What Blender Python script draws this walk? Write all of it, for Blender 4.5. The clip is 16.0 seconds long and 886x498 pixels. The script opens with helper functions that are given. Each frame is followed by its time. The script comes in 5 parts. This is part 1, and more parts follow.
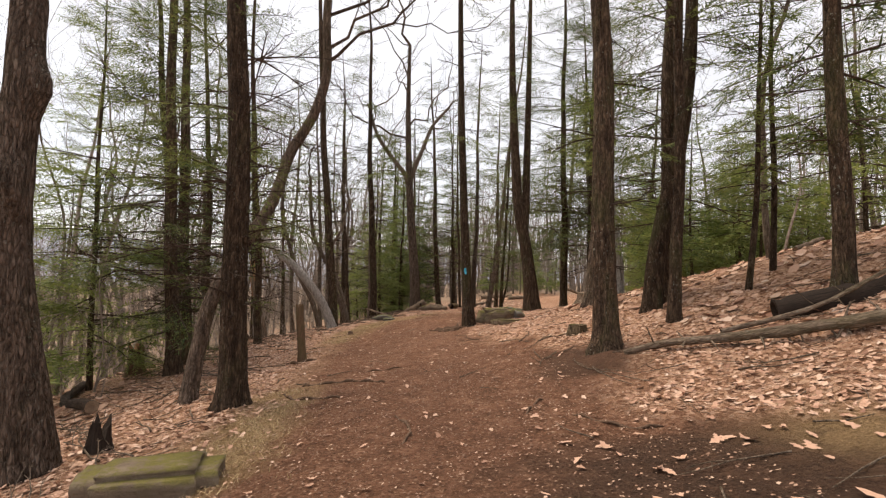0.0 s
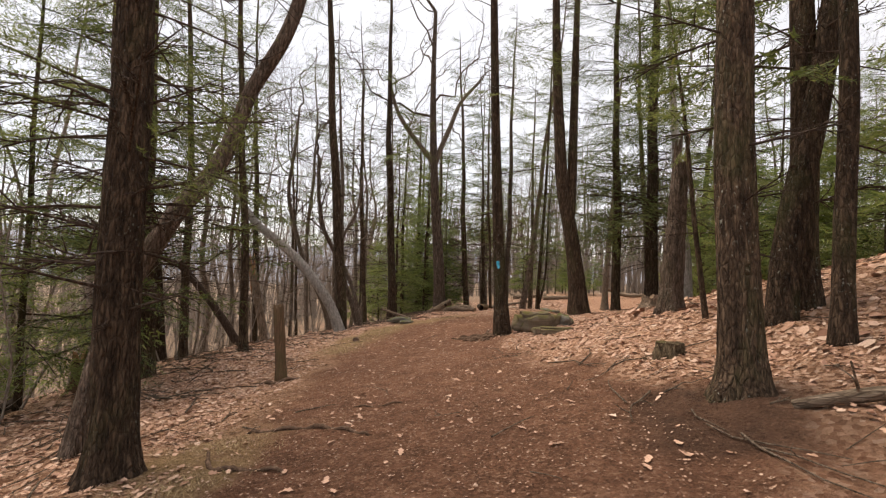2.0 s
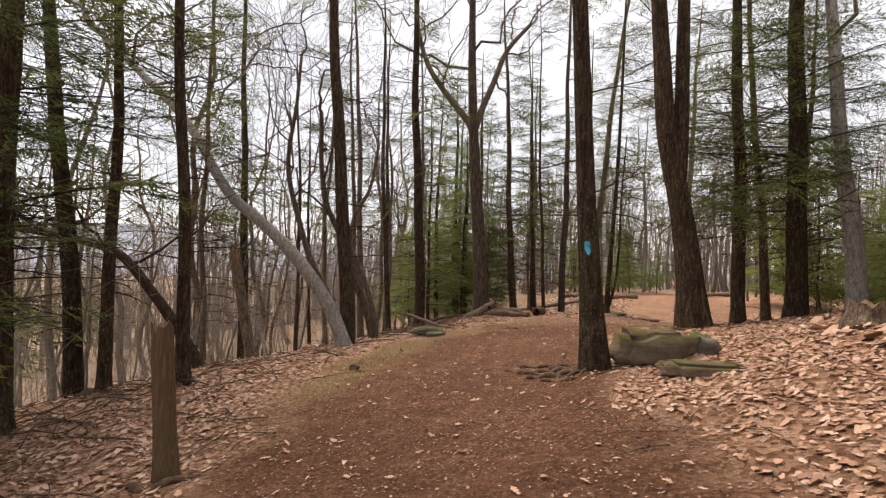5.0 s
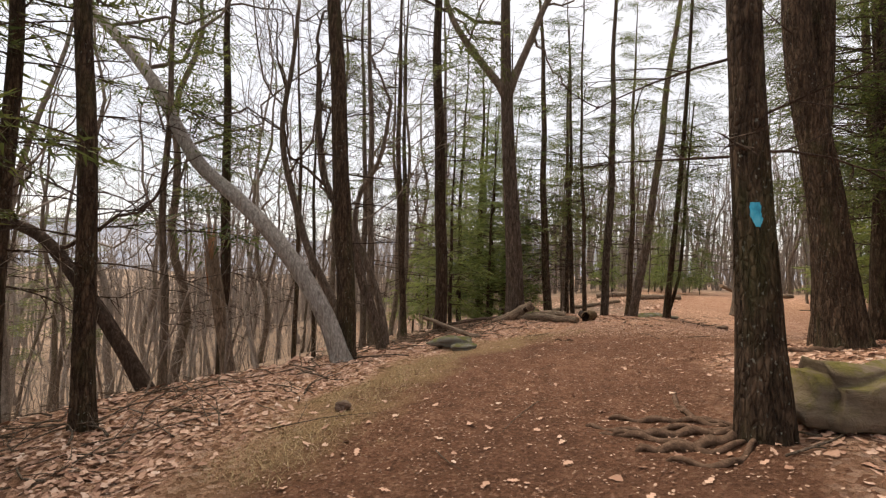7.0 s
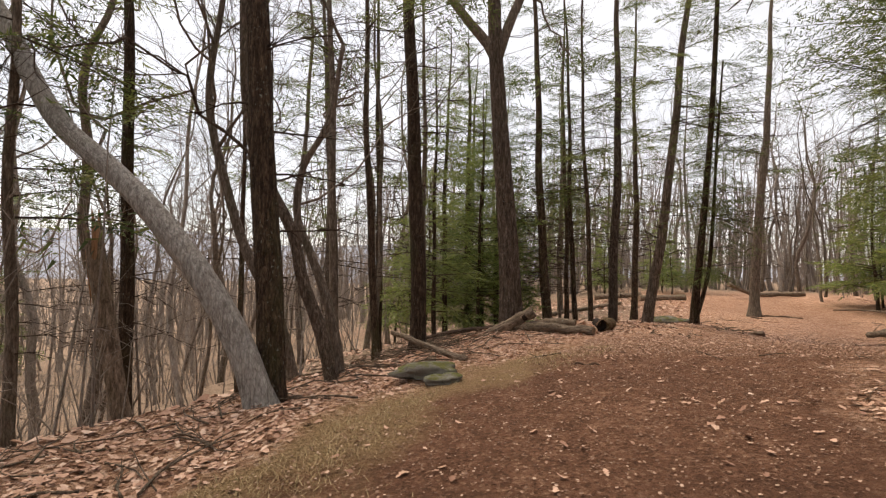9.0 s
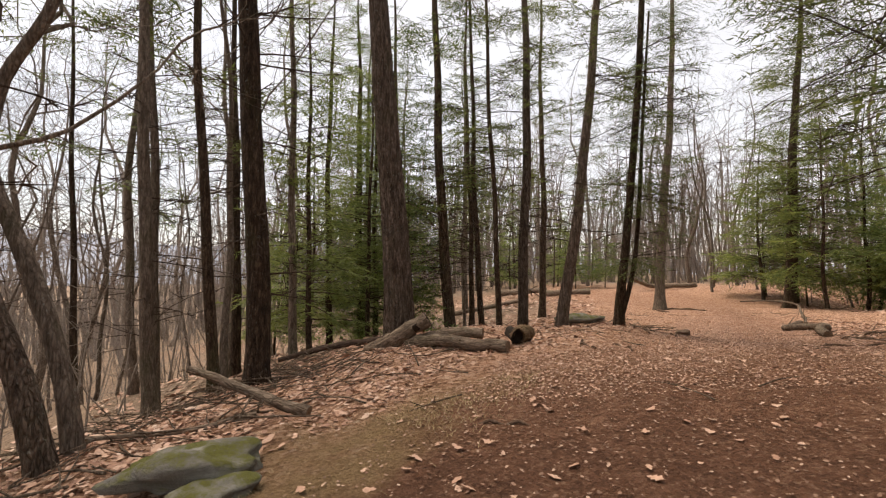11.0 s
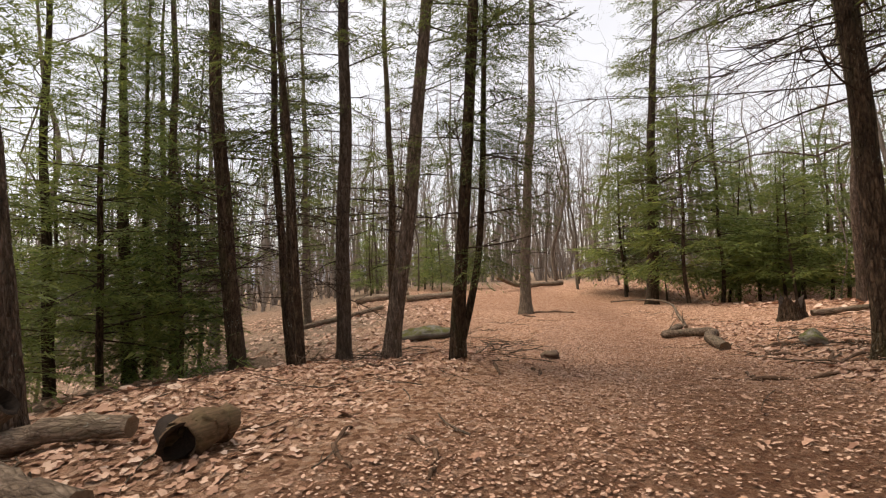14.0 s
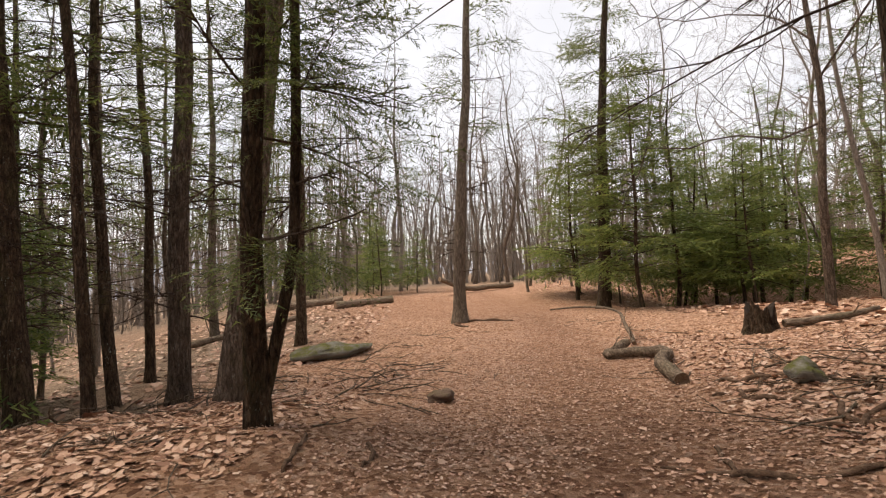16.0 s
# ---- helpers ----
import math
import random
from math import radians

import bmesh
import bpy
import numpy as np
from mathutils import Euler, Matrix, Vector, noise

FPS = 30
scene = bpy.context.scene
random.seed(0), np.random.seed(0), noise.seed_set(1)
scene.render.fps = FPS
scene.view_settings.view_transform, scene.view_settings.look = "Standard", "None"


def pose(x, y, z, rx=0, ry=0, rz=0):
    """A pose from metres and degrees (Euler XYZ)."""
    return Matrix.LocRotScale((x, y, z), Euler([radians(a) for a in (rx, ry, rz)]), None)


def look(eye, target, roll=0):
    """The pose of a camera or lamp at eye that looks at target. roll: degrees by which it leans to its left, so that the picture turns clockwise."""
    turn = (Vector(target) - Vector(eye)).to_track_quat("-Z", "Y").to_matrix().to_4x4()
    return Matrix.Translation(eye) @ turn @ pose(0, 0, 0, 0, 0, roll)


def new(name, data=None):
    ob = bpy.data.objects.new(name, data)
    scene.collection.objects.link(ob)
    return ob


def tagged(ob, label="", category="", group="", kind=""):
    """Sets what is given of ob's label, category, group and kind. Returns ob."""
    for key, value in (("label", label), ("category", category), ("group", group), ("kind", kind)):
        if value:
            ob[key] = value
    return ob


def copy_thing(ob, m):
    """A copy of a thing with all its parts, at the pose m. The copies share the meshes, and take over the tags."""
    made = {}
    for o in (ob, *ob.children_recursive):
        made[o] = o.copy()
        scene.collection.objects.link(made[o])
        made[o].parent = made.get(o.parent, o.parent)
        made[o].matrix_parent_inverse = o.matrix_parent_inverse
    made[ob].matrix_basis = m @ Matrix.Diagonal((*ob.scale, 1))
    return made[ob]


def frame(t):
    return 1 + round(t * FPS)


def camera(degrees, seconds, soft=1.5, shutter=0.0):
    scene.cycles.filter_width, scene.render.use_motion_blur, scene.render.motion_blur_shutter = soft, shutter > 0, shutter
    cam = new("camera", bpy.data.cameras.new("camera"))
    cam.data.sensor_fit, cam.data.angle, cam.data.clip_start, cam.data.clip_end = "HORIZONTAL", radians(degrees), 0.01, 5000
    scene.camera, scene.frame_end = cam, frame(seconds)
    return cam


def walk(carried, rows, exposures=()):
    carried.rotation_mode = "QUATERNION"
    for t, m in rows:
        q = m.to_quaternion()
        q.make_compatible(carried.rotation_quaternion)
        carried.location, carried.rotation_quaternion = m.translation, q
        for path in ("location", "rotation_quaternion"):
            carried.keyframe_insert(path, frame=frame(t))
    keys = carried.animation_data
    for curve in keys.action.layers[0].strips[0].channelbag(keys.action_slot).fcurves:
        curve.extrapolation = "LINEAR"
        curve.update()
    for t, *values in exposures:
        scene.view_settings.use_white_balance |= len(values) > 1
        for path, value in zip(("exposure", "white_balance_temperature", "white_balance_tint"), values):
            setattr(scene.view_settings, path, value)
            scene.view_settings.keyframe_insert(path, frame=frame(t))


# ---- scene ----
cam = camera(85.2, 16.0, soft=1.25)
PATH = [
    (0, (0.553, -2.511, 1.591), (0.469, -0.517, 1.723), 1.3),
    (0.5, (0.566, -1.81, 1.591), (0.436, 0.182, 1.715), 1.6),
    (1, (0.55, -1.063, 1.5), (0.392, 0.927, 1.623), 1.9),
    (1.5, (0.575, -0.26, 1.499), (0.393, 1.728, 1.625), 1.9),
    (2, (0.513, 0.584, 1.522), (0.304, 2.569, 1.645), 1.9),
    (2.5, (0.341, 1.349, 1.492), (0.108, 3.332, 1.617), 2.0),
    (3, (0.191, 2.157, 1.518), (-0.065, 4.136, 1.639), 2.1),
    (3.5, (0.057, 2.951, 1.503), (-0.224, 4.928, 1.621), 2.2),
    (4, (0.049, 3.757, 1.525), (-0.272, 5.728, 1.633), 1.9),
    (4.2, (0.031, 4.071, 1.52), (-0.299, 6.041, 1.625), 1.9),
    (6.3, (-0.557, 7.241, 1.422), (-0.99, 9.191, 1.52), 2.2),
    (6.5, (-0.647, 7.511, 1.43), (-1.087, 9.459, 1.519), 2.3),
    (7, (-0.843, 8.221, 1.378), (-1.291, 10.168, 1.468), 2.4),
    (7.5, (-0.997, 8.893, 1.331), (-1.454, 10.838, 1.428), 2.3),
    (8, (-1.1, 9.639, 1.298), (-1.555, 11.584, 1.395), 2.3),
    (8.2, (-1.135, 9.908, 1.293), (-1.581, 11.855, 1.395), 2.0),
    (10.3, (-1.214, 13.127, 1.291), (-1.449, 15.111, 1.39), 1.4),
    (10.5, (-1.189, 13.452, 1.289), (-1.367, 15.442, 1.384), 1.2),
    (11, (-1.024, 14.152, 1.273), (-1.05, 16.149, 1.378), 0.2),
    (11.5, (-0.83, 14.924, 1.246), (-0.724, 16.918, 1.357), -0.8),
    (12, (-0.581, 15.637, 1.265), (-0.341, 17.62, 1.377), -1.2),
    (12.5, (-0.272, 16.339, 1.285), (0.005, 18.316, 1.4), -1.3),
    (13, (0.08, 16.979, 1.319), (0.464, 18.94, 1.419), -1.7),
    (13.5, (0.539, 17.658, 1.31), (0.963, 19.61, 1.413), -1.9),
    (14, (1.0, 18.271, 1.32), (1.459, 20.215, 1.43), -1.9),
    (14.5, (1.487, 18.901, 1.307), (1.981, 20.835, 1.423), -2.1),
    (15, (1.968, 19.454, 1.316), (2.506, 21.377, 1.431), -2.2),
    (15.5, (2.532, 19.984, 1.335), (3.107, 21.896, 1.449), -2.3),
    (16, (3.061, 20.44, 1.344), (3.658, 22.346, 1.453), -2.4),
]
walk(cam, [(t, look(eye, target, roll)) for t, eye, target, roll in PATH])

scene.view_settings.exposure = 0.35
# ---- light: an even overcast sky with a weak, very soft sun ----
world = bpy.data.worlds.new("overcast")
scene.world = world
world.use_nodes = True
wn, wl = world.node_tree.nodes, world.node_tree.links
wn.clear()
SUN_UP, SUN_ROUND = radians(62), radians(-60)
w_sky = wn.new("ShaderNodeTexSky")
w_sky.sky_type, w_sky.sun_disc, w_sky.sun_elevation, w_sky.sun_rotation = "NISHITA", False, SUN_UP, SUN_ROUND
w_blue = wn.new("ShaderNodeBackground")
w_blue.inputs["Strength"].default_value = 0.05
w_cloud = wn.new("ShaderNodeBackground")
w_cloud.inputs["Strength"].default_value = 0.72
w_noise = wn.new("ShaderNodeTexNoise")
w_noise.inputs["Scale"].default_value, w_noise.inputs["Detail"].default_value = 3.0, 4.0
w_ramp = wn.new("ShaderNodeValToRGB")
w_ramp.color_ramp.elements[0].position, w_ramp.color_ramp.elements[1].position = 0.3, 0.7
w_ramp.color_ramp.elements[0].color, w_ramp.color_ramp.elements[1].color = (0.9, 0.84, 0.79, 1), (1.12, 1.035, 0.975, 1)
w_coord = wn.new("ShaderNodeTexCoord")
w_add = wn.new("ShaderNodeAddShader")
w_out = wn.new("ShaderNodeOutputWorld")
wl.new(w_coord.outputs["Generated"], w_noise.inputs["Vector"])
wl.new(w_noise.outputs["Fac"], w_ramp.inputs["Fac"])
wl.new(w_ramp.outputs["Color"], w_cloud.inputs["Color"])
wl.new(w_sky.outputs["Color"], w_blue.inputs["Color"])
wl.new(w_blue.outputs["Background"], w_add.inputs[0])
wl.new(w_cloud.outputs["Background"], w_add.inputs[1])
wl.new(w_add.outputs["Shader"], w_out.inputs["Surface"])
sun = new("sun", bpy.data.lights.new("sun", "SUN"))
sun.data.energy, sun.data.angle, sun.data.color = 3.4, radians(50), (1.0, 0.82, 0.62)
sun.matrix_world = look((0, 0, 0), (-math.sin(SUN_ROUND) * math.cos(SUN_UP), -math.cos(SUN_ROUND) * math.cos(SUN_UP), -math.sin(SUN_UP)))


# ---- materials ----
class Mat:
    """A node material with a few short-hands."""

    def __init__(self, name, rough=0.9, specular=0.25):
        self.m = bpy.data.materials.new(name)
        self.m.use_nodes = True
        self.n, self.l = self.m.node_tree.nodes, self.m.node_tree.links
        self.b = self.n["Principled BSDF"]
        self.b.inputs["Roughness"].default_value = rough
        self.b.inputs["Specular IOR Level"].default_value = specular
        self.co = self.n.new("ShaderNodeTexCoord").outputs["Object"]
        self.height = None

    def put(self, a, b):
        self.l.new(a, b)

    def stretched(self, sx, sy, sz, by_object=True):
        n = self.n.new("ShaderNodeMapping")
        n.inputs["Scale"].default_value = (sx, sy, sz)
        self.put(self.co, n.inputs["Vector"])
        if by_object:
            r = self.n.new("ShaderNodeObjectInfo").outputs["Random"]
            s = self.maths("MULTIPLY", r, 37.0)
            self.put(s, n.inputs["Location"])
        return n.outputs["Vector"]

    def noise(self, vec, scale=1.0, detail=5.0, rough=0.6, warp=0.0):
        n = self.n.new("ShaderNodeTexNoise")
        n.inputs["Scale"].default_value, n.inputs["Detail"].default_value = scale, detail
        n.inputs["Roughness"].default_value, n.inputs["Distortion"].default_value = rough, warp
        self.put(vec, n.inputs["Vector"])
        return n.outputs["Fac"]

    def voronoi(self, vec, scale=1.0, feature="DISTANCE_TO_EDGE"):
        n = self.n.new("ShaderNodeTexVoronoi")
        n.feature = feature
        n.inputs["Scale"].default_value = scale
        self.put(vec, n.inputs["Vector"])
        return n.outputs["Distance"], (n.outputs["Color"] if feature == "F1" else None)

    def ramp(self, fac, *stops):
        n = self.n.new("ShaderNodeValToRGB")
        e = n.color_ramp.elements
        while len(e) < len(stops):
            e.new(0.5)
        for el, (p, c) in zip(e, stops):
            el.position = p
            el.color = (*c, 1) if isinstance(c, tuple) else (c, c, c, 1)
        self.put(fac, n.inputs["Fac"])
        return n.outputs["Color"]

    def mix(self, fac, a, b, mode="MIX"):
        n = self.n.new("ShaderNodeMix")
        n.data_type, n.blend_type = "RGBA", mode
        for val, key in ((fac, 0), (a, 6), (b, 7)):
            if isinstance(val, (int, float)):
                n.inputs[key].default_value = val if key == 0 else (val, val, val, 1)
            elif isinstance(val, tuple):
                n.inputs[key].default_value = (*val, 1)
            else:
                self.put(val, n.inputs[key])
        return n.outputs[2]

    def maths(self, op, a, b=0.0):
        n = self.n.new("ShaderNodeMath")
        n.operation = op
        for k, val in enumerate((a, b)):
            if isinstance(val, (int, float)):
                n.inputs[k].default_value = val
            else:
                self.put(val, n.inputs[k])
        return n.outputs[0]

    def colour(self, c):
        if isinstance(c, tuple):
            self.b.inputs["Base Color"].default_value = (*c, 1)
        else:
            self.put(c, self.b.inputs["Base Color"])

    def bump(self, h, dist, strength=1.0):
        n = self.n.new("ShaderNodeBump")
        n.inputs["Distance"].default_value, n.inputs["Strength"].default_value = dist, strength
        self.put(h, n.inputs["Height"])
        if self.height is not None:
            self.put(self.height, n.inputs["Normal"])
        self.height = n.outputs["Normal"]
        self.put(self.height, self.b.inputs["Normal"])

    def attribute(self, name):
        n = self.n.new("ShaderNodeAttribute")
        n.attribute_name = name
        return n.outputs["Fac"]


def bark(name, dark, mid, light, moss=0.25, ridges=1.0, moss_colour=(0.075, 0.085, 0.03)):
    m = Mat(name, 0.92, 0.15)
    long_v = m.stretched(22, 22, 4.6)
    plate = m.noise(long_v, 1.0, 6, 0.62, 0.6)
    crack, _ = m.voronoi(m.stretched(26, 26, 7.5), 1.0)
    fine = m.noise(m.stretched(70, 70, 25), 1.0, 4, 0.7)
    base = m.ramp(plate, (0.36, dark), (0.5, mid), (0.66, light))
    base = m.mix(m.ramp(crack, (0.0, 0.55), (0.16, 0.0)), base, dark)
    base = m.mix(m.ramp(fine, (0.35, 0.0), (0.75, 0.35)), base, light)
    blotch = m.noise(m.stretched(2.2, 2.2, 0.9), 1.0, 4, 0.65)
    base = m.mix(m.ramp(blotch, (0.52, 0.0), (0.72, moss)), base, moss_colour)
    spots = m.noise(m.stretched(34, 34, 22), 1.0, 3, 0.55)
    patch = m.noise(m.stretched(3.1, 3.1, 1.7), 1.0, 3, 0.6)
    lichen = m.maths("MULTIPLY", m.ramp(spots, (0.62, 0.0), (0.68, 0.7)), m.ramp(patch, (0.5, 0.0), (0.62, 1.0)))
    base = m.mix(lichen, base, (0.3, 0.31, 0.26))
    tint = m.n.new("ShaderNodeObjectInfo").outputs["Random"]
    hsv = m.n.new("ShaderNodeHueSaturation")
    m.put(m.maths("ADD", m.maths("MULTIPLY", tint, 0.5), 0.78), hsv.inputs["Value"])
    m.put(base, hsv.inputs["Color"])
    m.colour(hsv.outputs["Color"])
    m.bump(plate, 0.03 * ridges)
    m.bump(m.ramp(crack, (0.0, 0.0), (0.2, 1.0)), 0.014 * ridges)
    m.bump(fine, 0.005)
    return m.m


BARK_HEMLOCK = bark("hemlock_bark", (0.01, 0.0065, 0.0045), (0.052, 0.034, 0.022), (0.15, 0.103, 0.069), 0.35)
BARK_OAK = bark("oak_bark", (0.03, 0.021, 0.015), (0.105, 0.075, 0.056), (0.23, 0.175, 0.138), 0.2, 1.3)
BARK_GREY = bark("grey_bark", (0.05, 0.038, 0.028), (0.145, 0.11, 0.084), (0.26, 0.21, 0.168), 0.35, 0.6)
# pale grey bark for distant trees, haze lightening painted into its colour
BARK_HAZED = bark("hazed_bark", (0.12, 0.097, 0.08), (0.25, 0.206, 0.172), (0.37, 0.32, 0.275), 0.15, 0.4)
BARK_BIRCH = bark("pale_bark", (0.13, 0.115, 0.1), (0.3, 0.275, 0.25), (0.44, 0.41, 0.38), 0.25, 0.45, (0.13, 0.13, 0.075))
BARK_TWIG = bark("twig_bark", (0.02, 0.013, 0.009), (0.055, 0.037, 0.027), (0.11, 0.078, 0.06), 0.1, 0.3)
BARK_PALE_TWIG = bark("pale_twig_bark", (0.07, 0.055, 0.047), (0.16, 0.13, 0.115), (0.26, 0.22, 0.2), 0.1, 0.3)
BARK_MOSSY = bark("mossy_bark", (0.03, 0.022, 0.014), (0.1, 0.075, 0.045), (0.2, 0.155, 0.1), 0.95, 0.8, (0.115, 0.11, 0.03))
BARK_DEAD = bark("dead_wood", (0.05, 0.036, 0.026), (0.17, 0.125, 0.09), (0.32, 0.25, 0.19), 0.3, 0.5, (0.1, 0.1, 0.04))


def raw_wood(name, a, b, c):
    m = Mat(name, 0.85, 0.2)
    grain = m.noise(m.stretched(60, 60, 4), 1.0, 4, 0.6, 0.3)
    blot = m.noise(m.stretched(5, 5, 5), 1.0, 4, 0.6)
    m.colour(m.mix(m.ramp(blot, (0.4, 0.0), (0.7, 0.7)), m.ramp(grain, (0.3, a), (0.7, b)), c))
    m.bump(grain, 0.006)
    return m.m


WOOD_POST = raw_wood("weathered_post_wood", (0.06, 0.036, 0.02), (0.21, 0.13, 0.08), (0.1, 0.085, 0.04))
WOOD_ORANGE = raw_wood("split_heartwood", (0.3, 0.15, 0.07), (0.5, 0.3, 0.17), (0.26, 0.17, 0.1))
WOOD_CUT = raw_wood("cut_end_grain", (0.16, 0.105, 0.065), (0.3, 0.21, 0.14), (0.12, 0.085, 0.06))
WOOD_ROT = raw_wood("rotten_black_wood", (0.012, 0.009, 0.007), (0.05, 0.034, 0.025), (0.02, 0.014, 0.011))


m_ = Mat("earthy_root", 0.9, 0.15)
rt = m_.noise(m_.stretched(18, 18, 18), 1.0, 5, 0.65)
rf = m_.noise(m_.stretched(80, 80, 80), 1.0, 4, 0.7)
m_.colour(m_.mix(m_.ramp(rf, (0.4, 0.0), (0.75, 0.5)), m_.ramp(rt, (0.32, (0.05, 0.03, 0.02)), (0.55, (0.13, 0.082, 0.055)), (0.75, (0.25, 0.17, 0.12))), (0.2, 0.13, 0.09)))
m_.bump(rt, 0.02)
m_.bump(rf, 0.006)
ROOT = m_.m


def needle_material(name, dark, mid, light):
    m = Mat(name, 0.55, 0.3)
    r = m.n.new("ShaderNodeNewGeometry").outputs["Random Per Island"]
    c = m.ramp(r, (0.0, dark), (0.55, mid), (1.0, light))
    o = m.n.new("ShaderNodeObjectInfo").outputs["Random"]
    c = m.mix(m.maths("MULTIPLY", o, 0.45), c, light)
    m.colour(c)
    t = m.n.new("ShaderNodeBsdfTranslucent")
    m.put(c, t.inputs["Color"])
    mx = m.n.new("ShaderNodeMixShader")
    mx.inputs["Fac"].default_value = 0.45
    m.put(m.b.outputs["BSDF"], mx.inputs[1])
    m.put(t.outputs["BSDF"], mx.inputs[2])
    m.put(mx.outputs["Shader"], m.n["Material Output"].inputs["Surface"])
    return m.m


NEEDLES = needle_material("hemlock_needles", (0.035, 0.055, 0.018), (0.09, 0.122, 0.036), (0.2, 0.215, 0.06))
NEEDLES_YOUNG = needle_material("young_hemlock_needles", (0.065, 0.105, 0.03), (0.155, 0.21, 0.055), (0.29, 0.32, 0.09))


def leaf_material(name, *stops):
    m = Mat(name, 0.6, 0.3)
    r = m.n.new("ShaderNodeNewGeometry").outputs["Random Per Island"]
    c = m.ramp(r, *stops)
    spots = m.noise(m.stretched(40, 40, 40, False), 1.0, 3, 0.6)
    m.colour(m.mix(m.ramp(spots, (0.5, 0.0), (0.8, 0.45)), c, (0.16, 0.085, 0.05)))
    m.bump(spots, 0.004)
    return m.m


LEAF_DRY = leaf_material("dry_oak_leaves", (0.0, (0.25, 0.13, 0.085)), (0.3, (0.42, 0.245, 0.165)), (0.65, (0.57, 0.365, 0.262)), (0.92, (0.62, 0.435, 0.33)), (1.0, (0.68, 0.52, 0.42)))

LEAF_CRUMB = leaf_material("leaf_crumbs", (0.0, (0.15, 0.08, 0.05)), (0.4, (0.28, 0.165, 0.11)), (0.75, (0.42, 0.275, 0.195)), (1.0, (0.56, 0.4, 0.3)))


def ground_material():
    m = Mat("forest_floor", 0.95, 0.12)
    trail, grass = m.attribute("worn"), m.attribute("mossy")
    v = m.stretched(1, 1, 1, False)
    big = m.noise(v, 0.55, 4, 0.6)
    mid = m.noise(v, 4.0, 6, 0.65)
    fine = m.noise(v, 38.0, 5, 0.7)
    cell, cellcol = m.voronoi(v, 21.0, "F1")
    cell2, cellcol2 = m.voronoi(v, 34.0, "F1")
    bw = m.n.new("ShaderNodeRGBToBW")
    m.put(cellcol, bw.inputs[0])
    bw2 = m.n.new("ShaderNodeRGBToBW")
    m.put(cellcol2, bw2.inputs[0])
    litter = m.ramp(bw.outputs[0], (0.15, (0.2, 0.1, 0.06)), (0.45, (0.43, 0.245, 0.155)), (0.7, (0.6, 0.38, 0.26)), (0.95, (0.7, 0.5, 0.385)))
    litter = m.mix(m.ramp(mid, (0.33, 0.35), (0.5, 0.0)), litter, (0.13, 0.07, 0.045))
    soil = m.ramp(mid, (0.3, (0.125, 0.062, 0.037)), (0.55, (0.23, 0.116, 0.071)), (0.75, (0.35, 0.195, 0.125)))
    crumbs = m.ramp(bw2.outputs[0], (0.3, (0.075, 0.038, 0.023)), (0.6, (0.27, 0.143, 0.088)), (0.92, (0.55, 0.355, 0.24)))
    soil = m.mix(m.ramp(fine, (0.42, 0.0), (0.62, 0.65)), soil, crumbs)
    soil = m.mix(m.ramp(big, (0.42, 0.0), (0.62, 0.35)), soil, (0.13, 0.066, 0.043))
    brush = m.ramp(mid, (0.3, (0.19, 0.142, 0.1)), (0.7, (0.37, 0.285, 0.21)))
    litter = m.mix(m.attribute("brushy"), litter, brush)
    humus = m.maths("MULTIPLY", m.attribute("humus"), m.ramp(mid, (0.32, 1.0), (0.7, 0.7)))
    soil = m.mix(humus, soil, m.ramp(fine, (0.3, (0.035, 0.021, 0.014)), (0.75, (0.13, 0.08, 0.055))))
    c = m.mix(trail, litter, soil)
    dry = m.ramp(fine, (0.3, (0.19, 0.12, 0.055)), (0.7, (0.42, 0.29, 0.16)))
    c = m.mix(m.maths("MULTIPLY", grass, m.ramp(mid, (0.25, 0.25), (0.5, 1.0))), c, dry)
    m.colour(c)
    m.bump(mid, 0.05)
    m.bump(m.mix(0.5, cell, fine), 0.045)
    m.bump(bw.outputs[0], 0.03)
    m.bump(fine, 0.012)
    return m.m


def stone_material(name, a, b, moss, amount):
    m = Mat(name, 0.9, 0.2)
    v = m.stretched(1, 1, 1)
    big, fine = m.noise(v, 3.0, 6, 0.65), m.noise(v, 40.0, 5, 0.7)
    strata = m.noise(m.stretched(2, 2, 14), 1.0, 4, 0.6, 0.4)
    c = m.mix(m.ramp(strata, (0.4, 0.0), (0.65, 0.8)), m.ramp(big, (0.3, a), (0.7, b)), a)
    nrm = m.n.new("ShaderNodeNewGeometry").outputs["Normal"]
    sep = m.n.new("ShaderNodeSeparateXYZ")
    m.put(nrm, sep.inputs[0])
    up = m.maths("MULTIPLY", m.ramp(sep.outputs["Z"], (0.1, 0.1), (0.8, 1.0)), m.ramp(m.noise(v, 5.0, 5, 0.7), (0.4, 0.0), (0.56, amount)))
    c = m.mix(up, c, m.ramp(fine, (0.3, moss), (0.8, tuple(k * 1.9 for k in moss))))
    m.colour(c)
    m.bump(strata, 0.02)
    m.bump(big, 0.06)
    m.bump(fine, 0.012)
    return m.m


